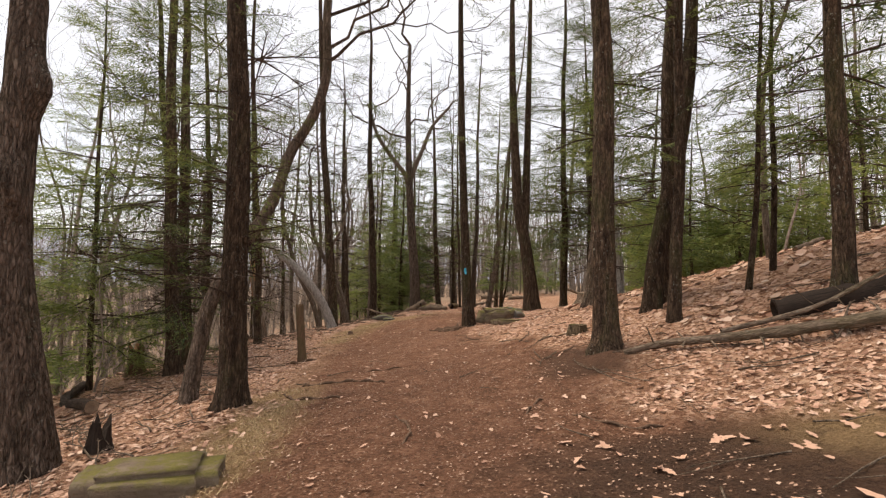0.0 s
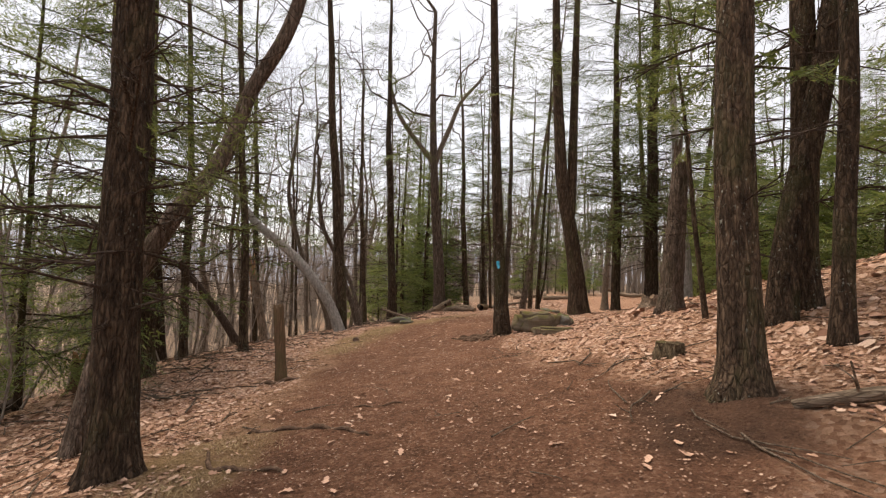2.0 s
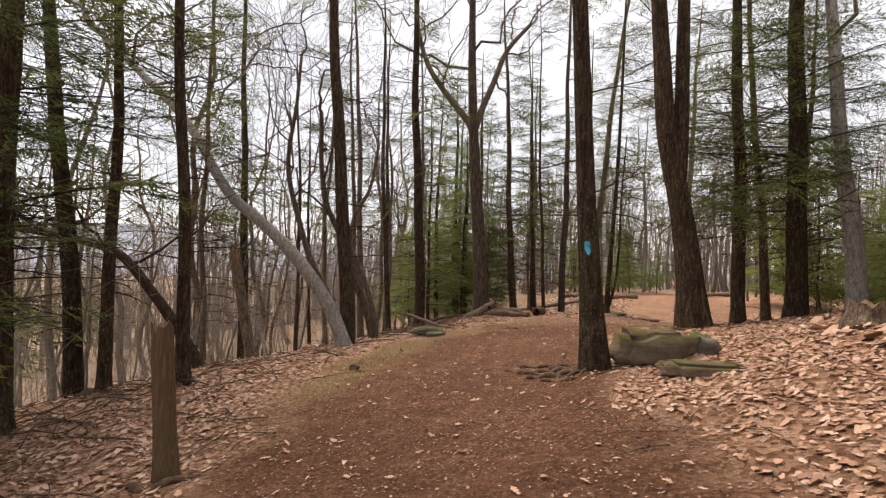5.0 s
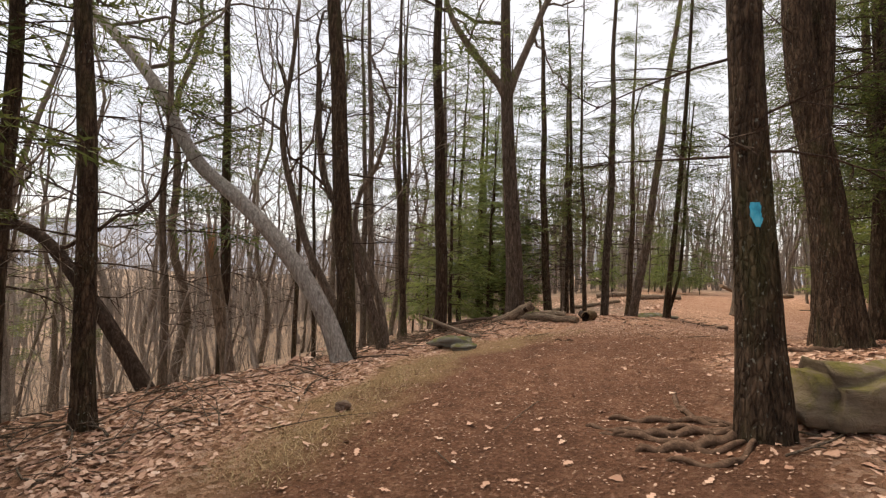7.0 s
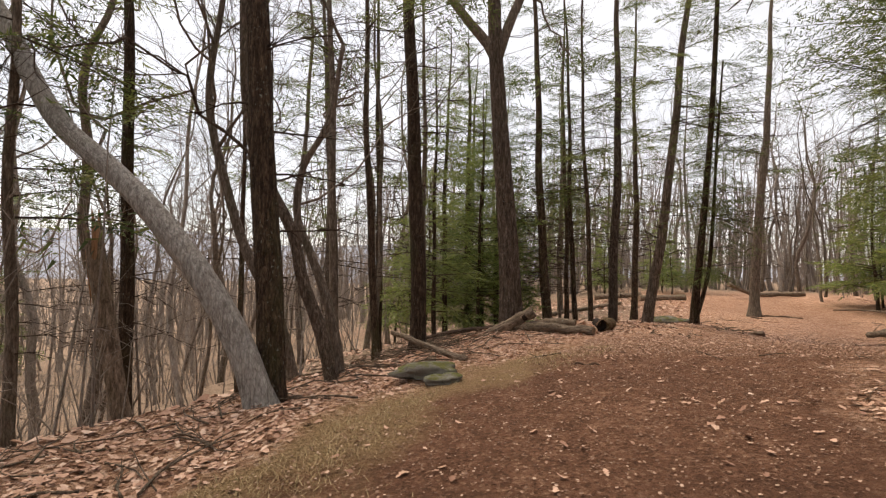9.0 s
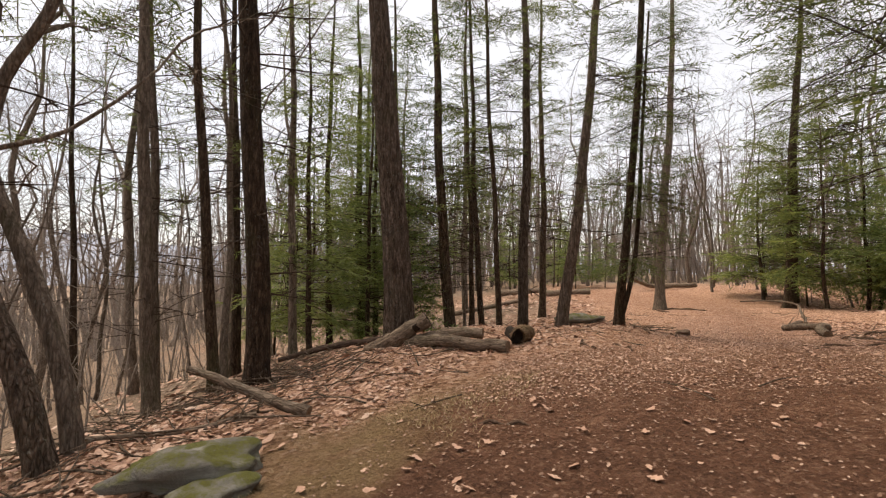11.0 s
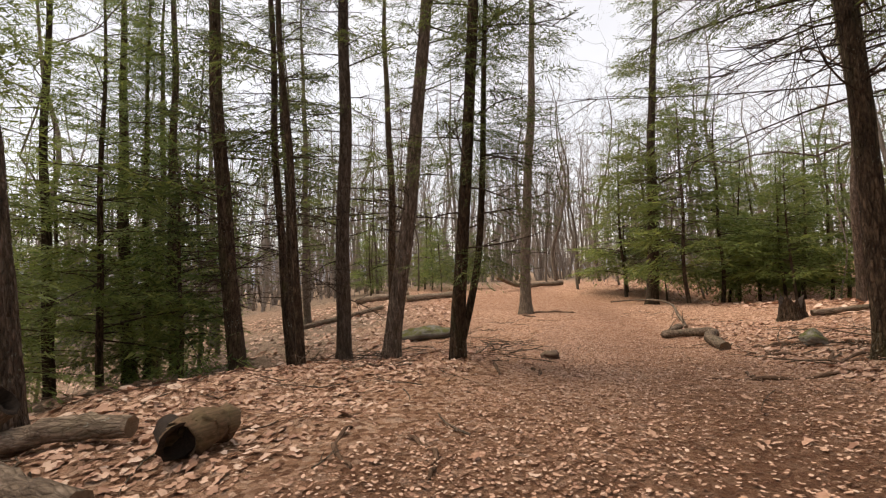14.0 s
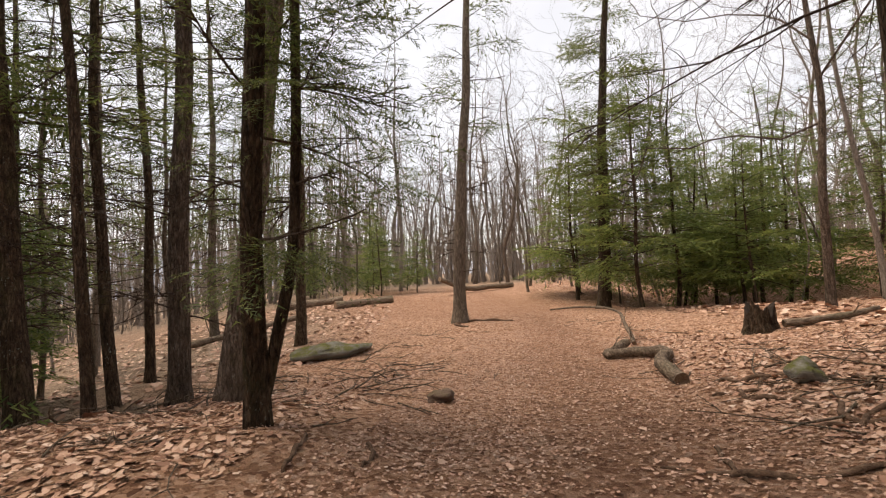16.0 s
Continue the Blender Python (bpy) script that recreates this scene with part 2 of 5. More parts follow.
GROUND = ground_material()
STONE_MOSSY = stone_material("mossy_sandstone", (0.12, 0.09, 0.065), (0.27, 0.215, 0.16), (0.095, 0.085, 0.022), 0.95)
STONE_GREEN = stone_material("green_mossy_rock", (0.12, 0.11, 0.095), (0.3, 0.29, 0.26), (0.075, 0.075, 0.015), 0.95)
STONE_BROWN = stone_material("brown_flagstone", (0.14, 0.095, 0.075), (0.29, 0.21, 0.17), (0.12, 0.1, 0.04), 0.35)
m_ = Mat("blue_blaze_paint", 0.6, 0.3)
blz = m_.noise(m_.stretched(30, 30, 12), 1.0, 4, 0.6)
m_.colour(m_.ramp(blz, (0.3, (0.02, 0.2, 0.36)), (0.5, (0.05, 0.42, 0.62)), (0.8, (0.16, 0.56, 0.72))))
m_.bump(blz, 0.01)
BLAZE = m_.m
# blue-grey of distance haze mixed straight into the ridge's colour
m_ = Mat("haze_tinted_hill", 1.0, 0.0)
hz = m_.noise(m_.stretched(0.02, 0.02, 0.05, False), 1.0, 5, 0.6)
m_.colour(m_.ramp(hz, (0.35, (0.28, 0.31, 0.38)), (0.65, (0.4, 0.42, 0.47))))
HAZY_HILL = m_.m
m_ = Mat("grass_blades", 0.7, 0.2)
gr = m_.n.new("ShaderNodeNewGeometry").outputs["Random Per Island"]
m_.colour(m_.ramp(gr, (0.0, (0.2, 0.15, 0.07)), (0.5, (0.38, 0.28, 0.15)), (1.0, (0.48, 0.37, 0.22))))
GRASS = m_.m


# ---- meshes ----
def mesh_of(name, verts, faces, mats, index=None, smooth=True):
    """verts: n x 3; faces: list of arrays of equal-length rows."""
    me = bpy.data.meshes.new(name)
    verts = np.asarray(verts, dtype=np.float32)
    faces = [np.asarray(f, dtype=np.int32) for f in faces if len(f)]
    me.vertices.add(len(verts))
    me.vertices.foreach_set("co", verts.ravel())
    loops = np.concatenate([f.ravel() for f in faces])
    sizes = np.concatenate([np.full(len(f), f.shape[1], dtype=np.int32) for f in faces])
    starts = np.concatenate([[0], np.cumsum(sizes)[:-1]]).astype(np.int32)
    me.loops.add(len(loops))
    me.loops.foreach_set("vertex_index", loops)
    me.polygons.add(len(sizes))
    me.polygons.foreach_set("loop_start", starts)
    me.polygons.foreach_set("use_smooth", np.full(len(sizes), smooth))
    for mt in mats:
        me.materials.append(mt)
    if index is not None:
        me.polygons.foreach_set("material_index", np.asarray(index, dtype=np.int32))
    me.update(calc_edges=True)
    me.validate()
    return me


class Soup:
    """Collects quads and triangles, then makes one mesh."""

    def __init__(self):
        self.v, self.q, self.t, self.n = [], [], [], 0

    def add(self, v, q=None, t=None):
        self.v.append(np.asarray(v, dtype=np.float32))
        if q is not None and len(q):
            self.q.append(np.asarray(q, dtype=np.int32) + self.n)
        if t is not None and len(t):
            self.t.append(np.asarray(t, dtype=np.int32) + self.n)
        self.n += len(v)

    def mesh(self, name, mat, smooth=True):
        f = ([np.concatenate(self.q)] if self.q else []) + ([np.concatenate(self.t)] if self.t else [])
        return mesh_of(name, np.concatenate(self.v), f, [mat], None, smooth)


TUBE_FACES = {}


def tube(pts, radii, seg=8, rng=None, rough=0.0, lobes=0.0, caps=True, ridge=0.0):
    """A bent, tapering tube through pts."""
    p = np.asarray(pts, float)
    r = np.asarray(radii, float)
    n = len(p)
    tan = np.empty_like(p)
    tan[1:-1], tan[0], tan[-1] = p[2:] - p[:-2], p[1] - p[0], p[-1] - p[-2]
    tan /= np.sqrt((tan * tan).sum(1))[:, None] + 1e-9
    a = np.zeros_like(p)
    if abs(tan[:, 0]).mean() < 0.8:
        a[:, 1], a[:, 2] = tan[:, 2], -tan[:, 1]
    else:
        a[:, 0], a[:, 2] = -tan[:, 2], tan[:, 0]
    a /= np.sqrt((a * a).sum(1))[:, None] + 1e-9
    b = np.stack([tan[:, 1] * a[:, 2] - tan[:, 2] * a[:, 1], tan[:, 2] * a[:, 0] - tan[:, 0] * a[:, 2], tan[:, 0] * a[:, 1] - tan[:, 1] * a[:, 0]], -1)
    ang = np.linspace(0, 2 * np.pi, seg, endpoint=False)
    rad = np.repeat(r[:, None], seg, 1)
    if rng is not None and rough:
        rad = rad * (1 + rough * rng.uniform(-1, 1, (n, seg)))
    if ridge:
        zc, ph = p[:, 2][:, None], rng.uniform(0, 6.28, 3)
        rad = rad * (1 + ridge * (np.abs(np.sin(8 * ang[None] + 1.2 * np.sin(1.9 * zc + ph[0]) + 0.9 * np.sin(4.3 * zc + 3 * ang[None] + ph[1]))) - 0.6) + ridge * 0.4 * np.sin(19 * ang[None] + 2.2 * np.sin(3.1 * zc + ph[2])))
    if rng is not None and lobes:
        ph = rng.uniform(0, 6.28, 3)
        k = np.exp(-np.arange(n) / max(1.0, n * 0.07))[:, None]
        rad = rad * (1 + lobes * k * (np.cos(4 * ang + ph[0]) * 0.6 + np.cos(7 * ang + ph[1]) * 0.4)[None])
    v = p[:, None, :] + a[:, None, :] * (np.cos(ang)[None, :, None] * rad[:, :, None]) + b[:, None, :] * (np.sin(ang)[None, :, None] * rad[:, :, None])
    v = v.reshape(-1, 3)
    if (n, seg) not in TUBE_FACES:
        i, j = np.meshgrid(np.arange(n - 1), np.arange(seg), indexing="ij")
        TUBE_FACES[n, seg] = np.stack([i * seg + j, i * seg + (j + 1) % seg, (i + 1) * seg + (j + 1) % seg, (i + 1) * seg + j], -1).reshape(-1, 4)
    q = TUBE_FACES[n, seg]
    t = []
    if caps:
        v = np.vstack([v, p[0], p[-1]])
        t = [(n * seg, (k + 1) % seg, k) for k in range(seg)] + [(n * seg + 1, (n - 1) * seg + k, (n - 1) * seg + (k + 1) % seg) for k in range(seg)]
    return v, q, t


def smooth_line(pts, n):
    """n points on a soft curve through pts."""
    p = np.asarray(pts, float)
    s = np.concatenate([[0], np.cumsum(np.linalg.norm(np.diff(p, axis=0), axis=1))])
    u = np.linspace(0, s[-1], n)
    m = np.gradient(p, s, axis=0)
    k = np.clip(np.searchsorted(s, u) - 1, 0, len(p) - 2)
    h = (s[k + 1] - s[k])[:, None]
    t = ((u - s[k])[:, None]) / h
    return (2 * t**3 - 3 * t**2 + 1) * p[k] + (t**3 - 2 * t**2 + t) * h * m[k] + (-2 * t**3 + 3 * t**2) * p[k + 1] + (t**3 - t**2) * h * m[k + 1]


def part(name, me, parent, label=""):
    ob = new("limb" if name.startswith("limb_") else name, me)
    ob.parent = parent
    if name in ("crown", "twig_spray"):
        tagged(ob, kind="stuff")
    return tagged(ob, label)


def thing(name, place, label, category, group="", kind=""):
    ob = new(name)
    ob.location = place
    ob.empty_display_size = 0.2
    return tagged(ob, label, category, group, kind)


# ---- terrain ----
HILLS = np.array([
    (-0.08, 0.20, 0.36, -0.96, -1.54, -0.94, 0.19, 1.04),
    (-1.64, -1.42, 0.37, -1.46, 1.21, 0.70, -1.14, 0.76),
    (-0.63, 0.19, 0.54, 1.87, -1.41, 1.02, 0.39, 0.33),
    (0.16, 1.10, -0.30, 0.04, 1.92, 0.58, -0.31, 0.87),
    (0.43, -1.50, 1.00, 0.26, -0.85, 0.00, 0.65, 0.37),
    (1.80, 1.92, 1.02, 0.83, 0.79, -0.51, -0.03, -0.38),
    (0.13, 0.18, -0.12, -1.78, -1.32, 0.18, -0.87, -0.13),
    (0.01, 0.27, 1.04, 0.49, -0.53, -1.43, -1.79, -2.10),
])
TRAIL = np.array([(0.2, -12), (0.2, 0), (-0.3, 4), (-0.9, 7.2), (-1.5, 10.5), (-1.45, 13), (-0.7, 15.8), (0.9, 18.4), (3.0, 20.7), (5.2, 24.2), (7.4, 28.6), (9.5, 33), (11.5, 38), (13, 46), (16, 60)], float)
LOOP = np.array([(11, 40), (4, 45), (-3, 49), (-10, 50), (-16, 47)], float)


def off_line(line, x, y):
    """Distance from a polyline, signed: positive to the right of its course."""
    best, sign = np.full(np.shape(x), 1e9), np.ones(np.shape(x))
    for (ax, ay), (bx, by) in zip(line[:-1], line[1:]):
        ux, uy = bx - ax, by - ay
        k = np.clip(((x - ax) * ux + (y - ay) * uy) / (ux * ux + uy * uy), 0, 1)
        dx, dy = x - ax - k * ux, y - ay - k * uy
        d = np.hypot(dx, dy)
        sign = np.where(d < best, np.sign(ux * -dy + uy * dx), sign)
        best = np.minimum(best, d)
    return best * sign


RIPPLES = {}


def ripple(x, y, wave, seed):
    if (wave, seed) not in RIPPLES:
        r = np.random.RandomState(seed)
        RIPPLES[wave, seed] = [(r.uniform(0, 6.28), 6.28 / (wave * r.uniform(0.6, 1.7)), r.uniform(0, 6.28)) for _ in range(7)]
    out = 0
    for a, k, p in RIPPLES[wave, seed]:
        out = out + np.sin((x * np.cos(a) + y * np.sin(a)) * k + p)
    return out / 3.7


def half_width(y):
    return np.interp(y, (0, 12, 15, 20, 24, 40), (1.75, 1.75, 2.0, 2.0, 1.7, 1.5))


def verge(y):
    """Bare soil reaching farther to the right of the trail near its start."""
    return np.interp(y, (1.5, 2.3, 3.2, 4.2, 6, 8, 11, 13.5, 16), (2.6, 1.2, 0.7, 1.7, 1.7, 0.9, 0.8, 0.5, 0))


def level(x, y):
    """Height of the ground."""
    x, y = np.asarray(x, float), np.asarray(y, float)
    xs = np.where(abs(x) < 25, x, np.sign(x) * (25 + 70 * np.tanh((abs(x) - 25) / 70)))
    ys = np.where(y < 45, y, 45 + 30 * np.tanh((y - 45) / 30))
    ys = np.where(ys > -10, ys, -10 + 10 * np.tanh((ys + 10) / 10))
    z = -0.617 + 0.1795 * xs - 0.0413 * ys
    ex = np.exp(-((x[None] + 24 - 7.5 * np.arange(8).reshape((8,) + (1,) * x.ndim)) ** 2) / 62.7)
    ey = np.exp(-((y[None] + 7 - 7.5 * np.arange(8).reshape((8,) + (1,) * y.ndim)) ** 2) / 62.7)
    z = z + (np.tensordot(HILLS, ey, 1) * ex).sum(0)
    z = z - 0.5 * np.exp(-((x + 0.3) ** 2 + (y - 29.8) ** 2) / 5.1) + 0.16 * np.exp(-((x - 2.7) ** 2 + (y - 25.0) ** 2) / 2.0)
    far = 0.3 + np.where(x < 6, 0.14 * (np.clip(xs, -12, 6) - 6) + 0.19 * (np.clip(xs, -95, -12) + 12), 0.012 * (xs - 6))
    k = np.clip((y - 37) / 13, 0, 1)
    k = k * k * (3 - 2 * k)
    z = z * (1 - k) + far * k
    d = np.abs(off_line(TRAIL, x, y))
    w = np.clip((d - half_width(y) + 0.3) / 0.9, 0.15, 1)
    near = np.clip(d / 60, 0, 1)
    return z + w * (0.035 * ripple(x, y, 1.1, 3) + 0.018 * ripple(x, y, 0.42, 4)) + 0.05 * ripple(x, y, 3.5, 5) * w + near * 0.8 * ripple(x, y, 25, 6)


def on_ground(x, y, dz=0.0):
    return (x, y, float(level(x, y)) + dz)


def spread(lo, hi, fine_lo, fine_hi, step, grow=1.17):
    a = list(np.arange(fine_lo, fine_hi, step))
    s, v = step, a[-1]
    while v < hi:
        s *= grow
        v += s
        a.append(v)
    s, v = step, a[0]
    while v > lo:
        s *= grow
        v -= s
        a.insert(0, v)
    return np.array(a)


def make_ground():
    gx, gy = spread(-1800, 1800, -8, 13, 0.11), spread(-1800, 1800, -4, 33, 0.11)
    X, Y = np.meshgrid(gx, gy, indexing="ij")
    Z = level(X, Y)
    n, m = X.shape
    i, j = np.meshgrid(np.arange(n - 1), np.arange(m - 1), indexing="ij")
    q = np.stack([i * m + j, (i + 1) * m + j, (i + 1) * m + j + 1, i * m + j + 1], -1).reshape(-1, 4)
    me = mesh_of("ground", np.stack([X, Y, Z], -1).reshape(-1, 3), [q], [GROUND])
    d = off_line(TRAIL, X, Y)
    edge = half_width(Y) + 0.35 * ripple(X, Y, 1.6, 8) + 0.16 * ripple(X, Y, 0.45, 9)
    edge = edge + np.where(d > 0, verge(Y), 0)
    worn = np.clip((edge + 0.3 - np.abs(d)) / 0.7, 0, 1)
    band = np.exp(-((d - 0.55 + 0.25 * ripple(X, Y, 3.0, 12)) / 0.75) ** 2)
    late = np.clip((Y - 18) / 5, 0, 1)
    worn = worn * (1 - late) + late * worn * np.clip(0.2 + 0.36 * band - 0.01 * np.clip(Y - 22, 0, 30), 0.12, 1)
    dl = np.abs(off_line(LOOP, X, Y))
    worn = np.maximum(worn, np.clip((4.5 + ripple(X, Y, 5, 11) - dl) / 2, 0, 0.35))
    mossy = np.clip(1.15 - np.abs(d + edge - 0.05) / 0.6, 0, 1) * (d < 0) * np.clip((20 - Y) / 2, 0, 1) * np.interp(Y, (5, 6.5, 11, 12.5), (1, 0.15, 0.15, 1))
    mossy = np.maximum(mossy, np.exp(-((X - 3.7) ** 2 + (Y - 1.5) ** 2) / 0.35))
    brushy = np.maximum(np.clip((-d - 5.5 + ripple(X, Y, 6, 14)) / 4, 0, 1), np.clip((Y - 50) / 12, 0, 1)) * 0.85
    humus = np.clip(1.6 - ((X - 2.9) / 1.9) ** 2 - ((Y - 0.7) / 1.3) ** 2 + 0.3 * ripple(X, Y, 0.9, 15), 0, 1)
    humus = np.maximum(humus, np.clip(1.3 - ((X - 2.6) ** 2 + (Y - 5.1) ** 2) / 1.0 + 0.4 * ripple(X, Y, 0.9, 16), 0, 0.8))
    for nm, val in (("worn", worn), ("mossy", mossy), ("brushy", brushy), ("humus", humus)):
        me.attributes.new(nm, "FLOAT", "POINT").data.foreach_set("value", val.astype(np.float32).ravel())
    tagged(new("ground", me), "brown trodden earth trail through pinkish fallen oak leaves", "ground", "", "structure")


make_ground()


def make_hills():
    """Ridge far across the valley, blue from haze painted into its colour."""
    s = Soup()
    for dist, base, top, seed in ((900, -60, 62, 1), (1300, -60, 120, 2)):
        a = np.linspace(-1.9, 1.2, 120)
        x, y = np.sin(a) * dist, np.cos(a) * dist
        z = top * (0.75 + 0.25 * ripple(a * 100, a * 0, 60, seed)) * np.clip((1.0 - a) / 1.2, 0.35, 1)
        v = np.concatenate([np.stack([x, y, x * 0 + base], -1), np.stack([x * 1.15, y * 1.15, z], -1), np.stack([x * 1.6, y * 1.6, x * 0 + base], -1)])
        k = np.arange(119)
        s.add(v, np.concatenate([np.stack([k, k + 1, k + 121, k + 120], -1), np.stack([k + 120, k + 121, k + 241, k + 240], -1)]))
    tagged(new("backdrop", s.mesh("backdrop", HAZY_HILL)), "ridge far across the valley with blue haze painted on", "hill", "", "structure")


make_hills()


# ---- trees ----
def frond_template(seed, count=14, along=26, big=1.0):
    """A flat spray of needles, one unit long, along +x."""
    r = np.random.RandomState(seed)
    v, q = [], []

    def blade(p, d, up, ln, wd):
        side = np.cross(d, up)
        side /= np.linalg.norm(side) + 1e-9
        k = len(v)
        v.extend([p + side * wd, p - side * wd, p + d * ln])
        q.append((k, k + 1, k + 2))

    n = count
    for i in range(n):
        s = 0.12 + 0.88 * i / (n - 1)
        sg = 1 if i % 2 else -1
        ln = (0.46 * (1.08 - s) + 0.06) * r.uniform(0.55, 1.3)
        a = sg * r.uniform(0.6, 1.05)
        d0 = np.array([math.cos(a), math.sin(a), r.uniform(-0.3, 0.12)])
        p0 = np.array([s, 0, -0.12 * s * s])
        m = max(3, int(ln * along))
        for j in range(m):
            u = (j + r.uniform(0.2, 1.0)) / m
            p = p0 + d0 * ln * u + np.array([0, 0, -0.22 * ln * u * u])
            sj = 1 if j % 2 else -1
            aj = a + sj * r.uniform(0.35, 1.0)
            d = np.array([math.cos(aj), math.sin(aj), r.uniform(-0.6, 0.3)])
            blade(p, d, np.array([r.uniform(-0.8, 0.8), r.uniform(-0.8, 0.8), 1]), r.uniform(0.05, 0.115) * big, r.uniform(0.007, 0.013) * big)
    return np.array(v), np.array(q)


FRONDS = [frond_template(k, 18, 40, 0.85) for k in range(5)]
FINE_FRONDS = [frond_template(k + 40, 24, 64, 0.5) for k in range(5)]
COARSE_FRONDS = [frond_template(k + 20, 12, 24, 1.35) for k in range(5)]
rr = np.random.RandomState(5)


def turn(az, pitch, roll=0.0):
    return np.array((Matrix.Rotation(az, 3, "Z") @ Matrix.Rotation(-pitch, 3, "Y") @ Matrix.Rotation(roll, 3, "X")))


def stem_path(h, lean, sway, r, n):
    z = np.linspace(-0.35, h, n)
    ph, am = r.uniform(0, 6.28, 4), sway
    x = lean[0] * z + am * (np.sin(z * 0.55 + ph[0]) - math.sin(ph[0])) + am * 0.4 * np.sin(z * 1.5 + ph[1])
    y = lean[1] * z + am * (np.sin(z * 0.5 + ph[2]) - math.sin(ph[2]))
    return np.stack([x, y, z], -1)


def stem_radii(z, dia, h, flare):
    r0 = dia / 2
    return r0 * np.clip(1 - z / h, 0.0, 1) ** 0.75 * 1.06 * (1 + flare * np.exp(-np.clip(z + 0.12, 0, 9) / 0.22)) + 0.006


def at_height(path, z):
    return np.array([np.interp(z, path[:, 2], path[:, k]) for k in range(3)])


def twigs(s, p, d, ln, rad, r, sub=4, depth=1, droop=0.1):
    """A dead twiggy branch."""
    n = 5
    k = np.linspace(0, 1, n)[:, None]
    bend = r.uniform(-0.25, 0.25, 3) * ln
    pts = p + d * ln * k + bend * k**2 + np.array([0, 0, -droop * ln]) * k**2
    v, q, t = tube(pts, rad * (1 - 0.85 * k[:, 0]) + 0.002, 3 if rad < 0.012 else 5, caps=False)
    s.add(v, q)
    if depth:
        for _ in range(sub):
            u = r.uniform(0.2, 0.95)
            i = u * (n - 1)
            a = int(i)
            p2 = pts[a] + (pts[min(a + 1, n - 1)] - pts[a]) * (i - a)
            d2 = d + r.normal(0, 0.55, 3) * np.array([1, 1, 0.6])
            d2 /= np.linalg.norm(d2)
            twigs(s, p2, d2, ln * r.uniform(0.25, 0.5) * (1.15 - u * 0.5), rad * 0.5, r, max(2, sub - 2), depth - 1, droop)


def hemlock_parts(dia, h, lean, crown_from, fronds, reach, dead, seed, seg=18, rings=46, flare=0.5, sway=0.05, needles=None, bark_mat=None, one_side=None, sprays=FRONDS, dead_len=1.0, dead_from=1.3):
    r = np.random.RandomState(seed)
    path = stem_path(h, lean, sway, r, rings)
    big = seg >= 28
    v, q, t = tube(path, stem_radii(path[:, 2], dia, h, flare), seg * 2 if big else seg, r, 0.02 if big else 0.035, 0.16, True, 0.06 if big else 0.0)
    s = Soup()
    s.add(v, q, t)
    out = {"trunk": s.mesh("trunk", bark_mat or BARK_HEMLOCK)}
    s = Soup()
    for _ in range(dead):
        z = r.uniform(dead_from, max(dead_from + 1.2, crown_from + 3))
        a = r.uniform(0, 6.28)
        d = np.array([math.cos(a), math.sin(a), r.uniform(-0.15, 0.35)])
        d /= np.linalg.norm(d)
        twigs(s, at_height(path, z), d, dead_len * r.uniform(0.5, 1.7) * min(1.0, dia * 4 + 0.2), 0.007 + 0.03 * dia * r.uniform(0.4, 1), r, 5, 2 if r.rand() < 0.5 else 1)
    c = Soup()
    for i in range(fronds):
        u = (i + r.uniform(0, 1)) / fronds
        z = crown_from + (h - crown_from) * u**1.1 * 0.97
        a = r.uniform(0, 6.28) if one_side is None else r.normal(one_side, 0.9)
        ln = reach * (1.05 - u) ** 0.65 * r.uniform(0.6, 1.15) + 0.2
        pitch = r.uniform(-0.25, 0.3) + 0.35 * u
        p = at_height(path, min(z, h - 0.1))
        m = turn(a, pitch, r.uniform(-0.6, 0.6))
        n = 5
        k = np.linspace(0, 1, n)
        local = np.stack([k, k * 0, -0.12 * k * k], -1) * ln
        tv, tq, _ = tube(local @ m.T + p, 0.004 + 0.011 * ln * (1 - k) * 0.7, 4, caps=False)
        s.add(tv, tq)
        fv, fq = sprays[r.randint(5)]
        c.add((fv * ln) @ m.T + p, None, fq)
        for e in range(2):
            g0 = r.uniform(0.25, 0.6)
            m2 = turn(a + (0.6 if e else -0.6) * r.uniform(0.6, 1.3), pitch - r.uniform(0, 0.35), r.uniform(-0.4, 0.4))
            fv, fq = sprays[r.randint(5)]
            c.add((fv * ln * r.uniform(0.5, 0.7)) @ m2.T + p + np.array([g0, 0, -0.12 * g0 * g0]) * ln @ m.T, None, fq)
    if s.n:
        out["twig_spray"] = s.mesh("twig_spray", BARK_TWIG)
    if c.n:
        out["crown"] = c.mesh("crown", needles or NEEDLES, False)
    return out


def hemlock(x, y, dia, h, lean=(0, 0), crown_from=5.0, fronds=30, reach=2.2, dead=24, seed=1, label="tall dark hemlock with bare lower trunk and dead twigs", group="woodland hemlocks", name="hemlock_tree", **kw):
    ob = thing(name, on_ground(x, y), label, "tree", group)
    if abs(float(off_line(TRAIL, x, y))) > 7 or y > 32:
        kw.setdefault("sprays", COARSE_FRONDS)
    elif abs(float(off_line(TRAIL, x, y))) < 5.2 and y < 24:
        kw.setdefault("sprays", FINE_FRONDS)
    for nm, me in hemlock_parts(dia, h, lean, crown_from, fronds, reach, dead, seed, **kw).items():
        part(nm, me, ob)
    return ob


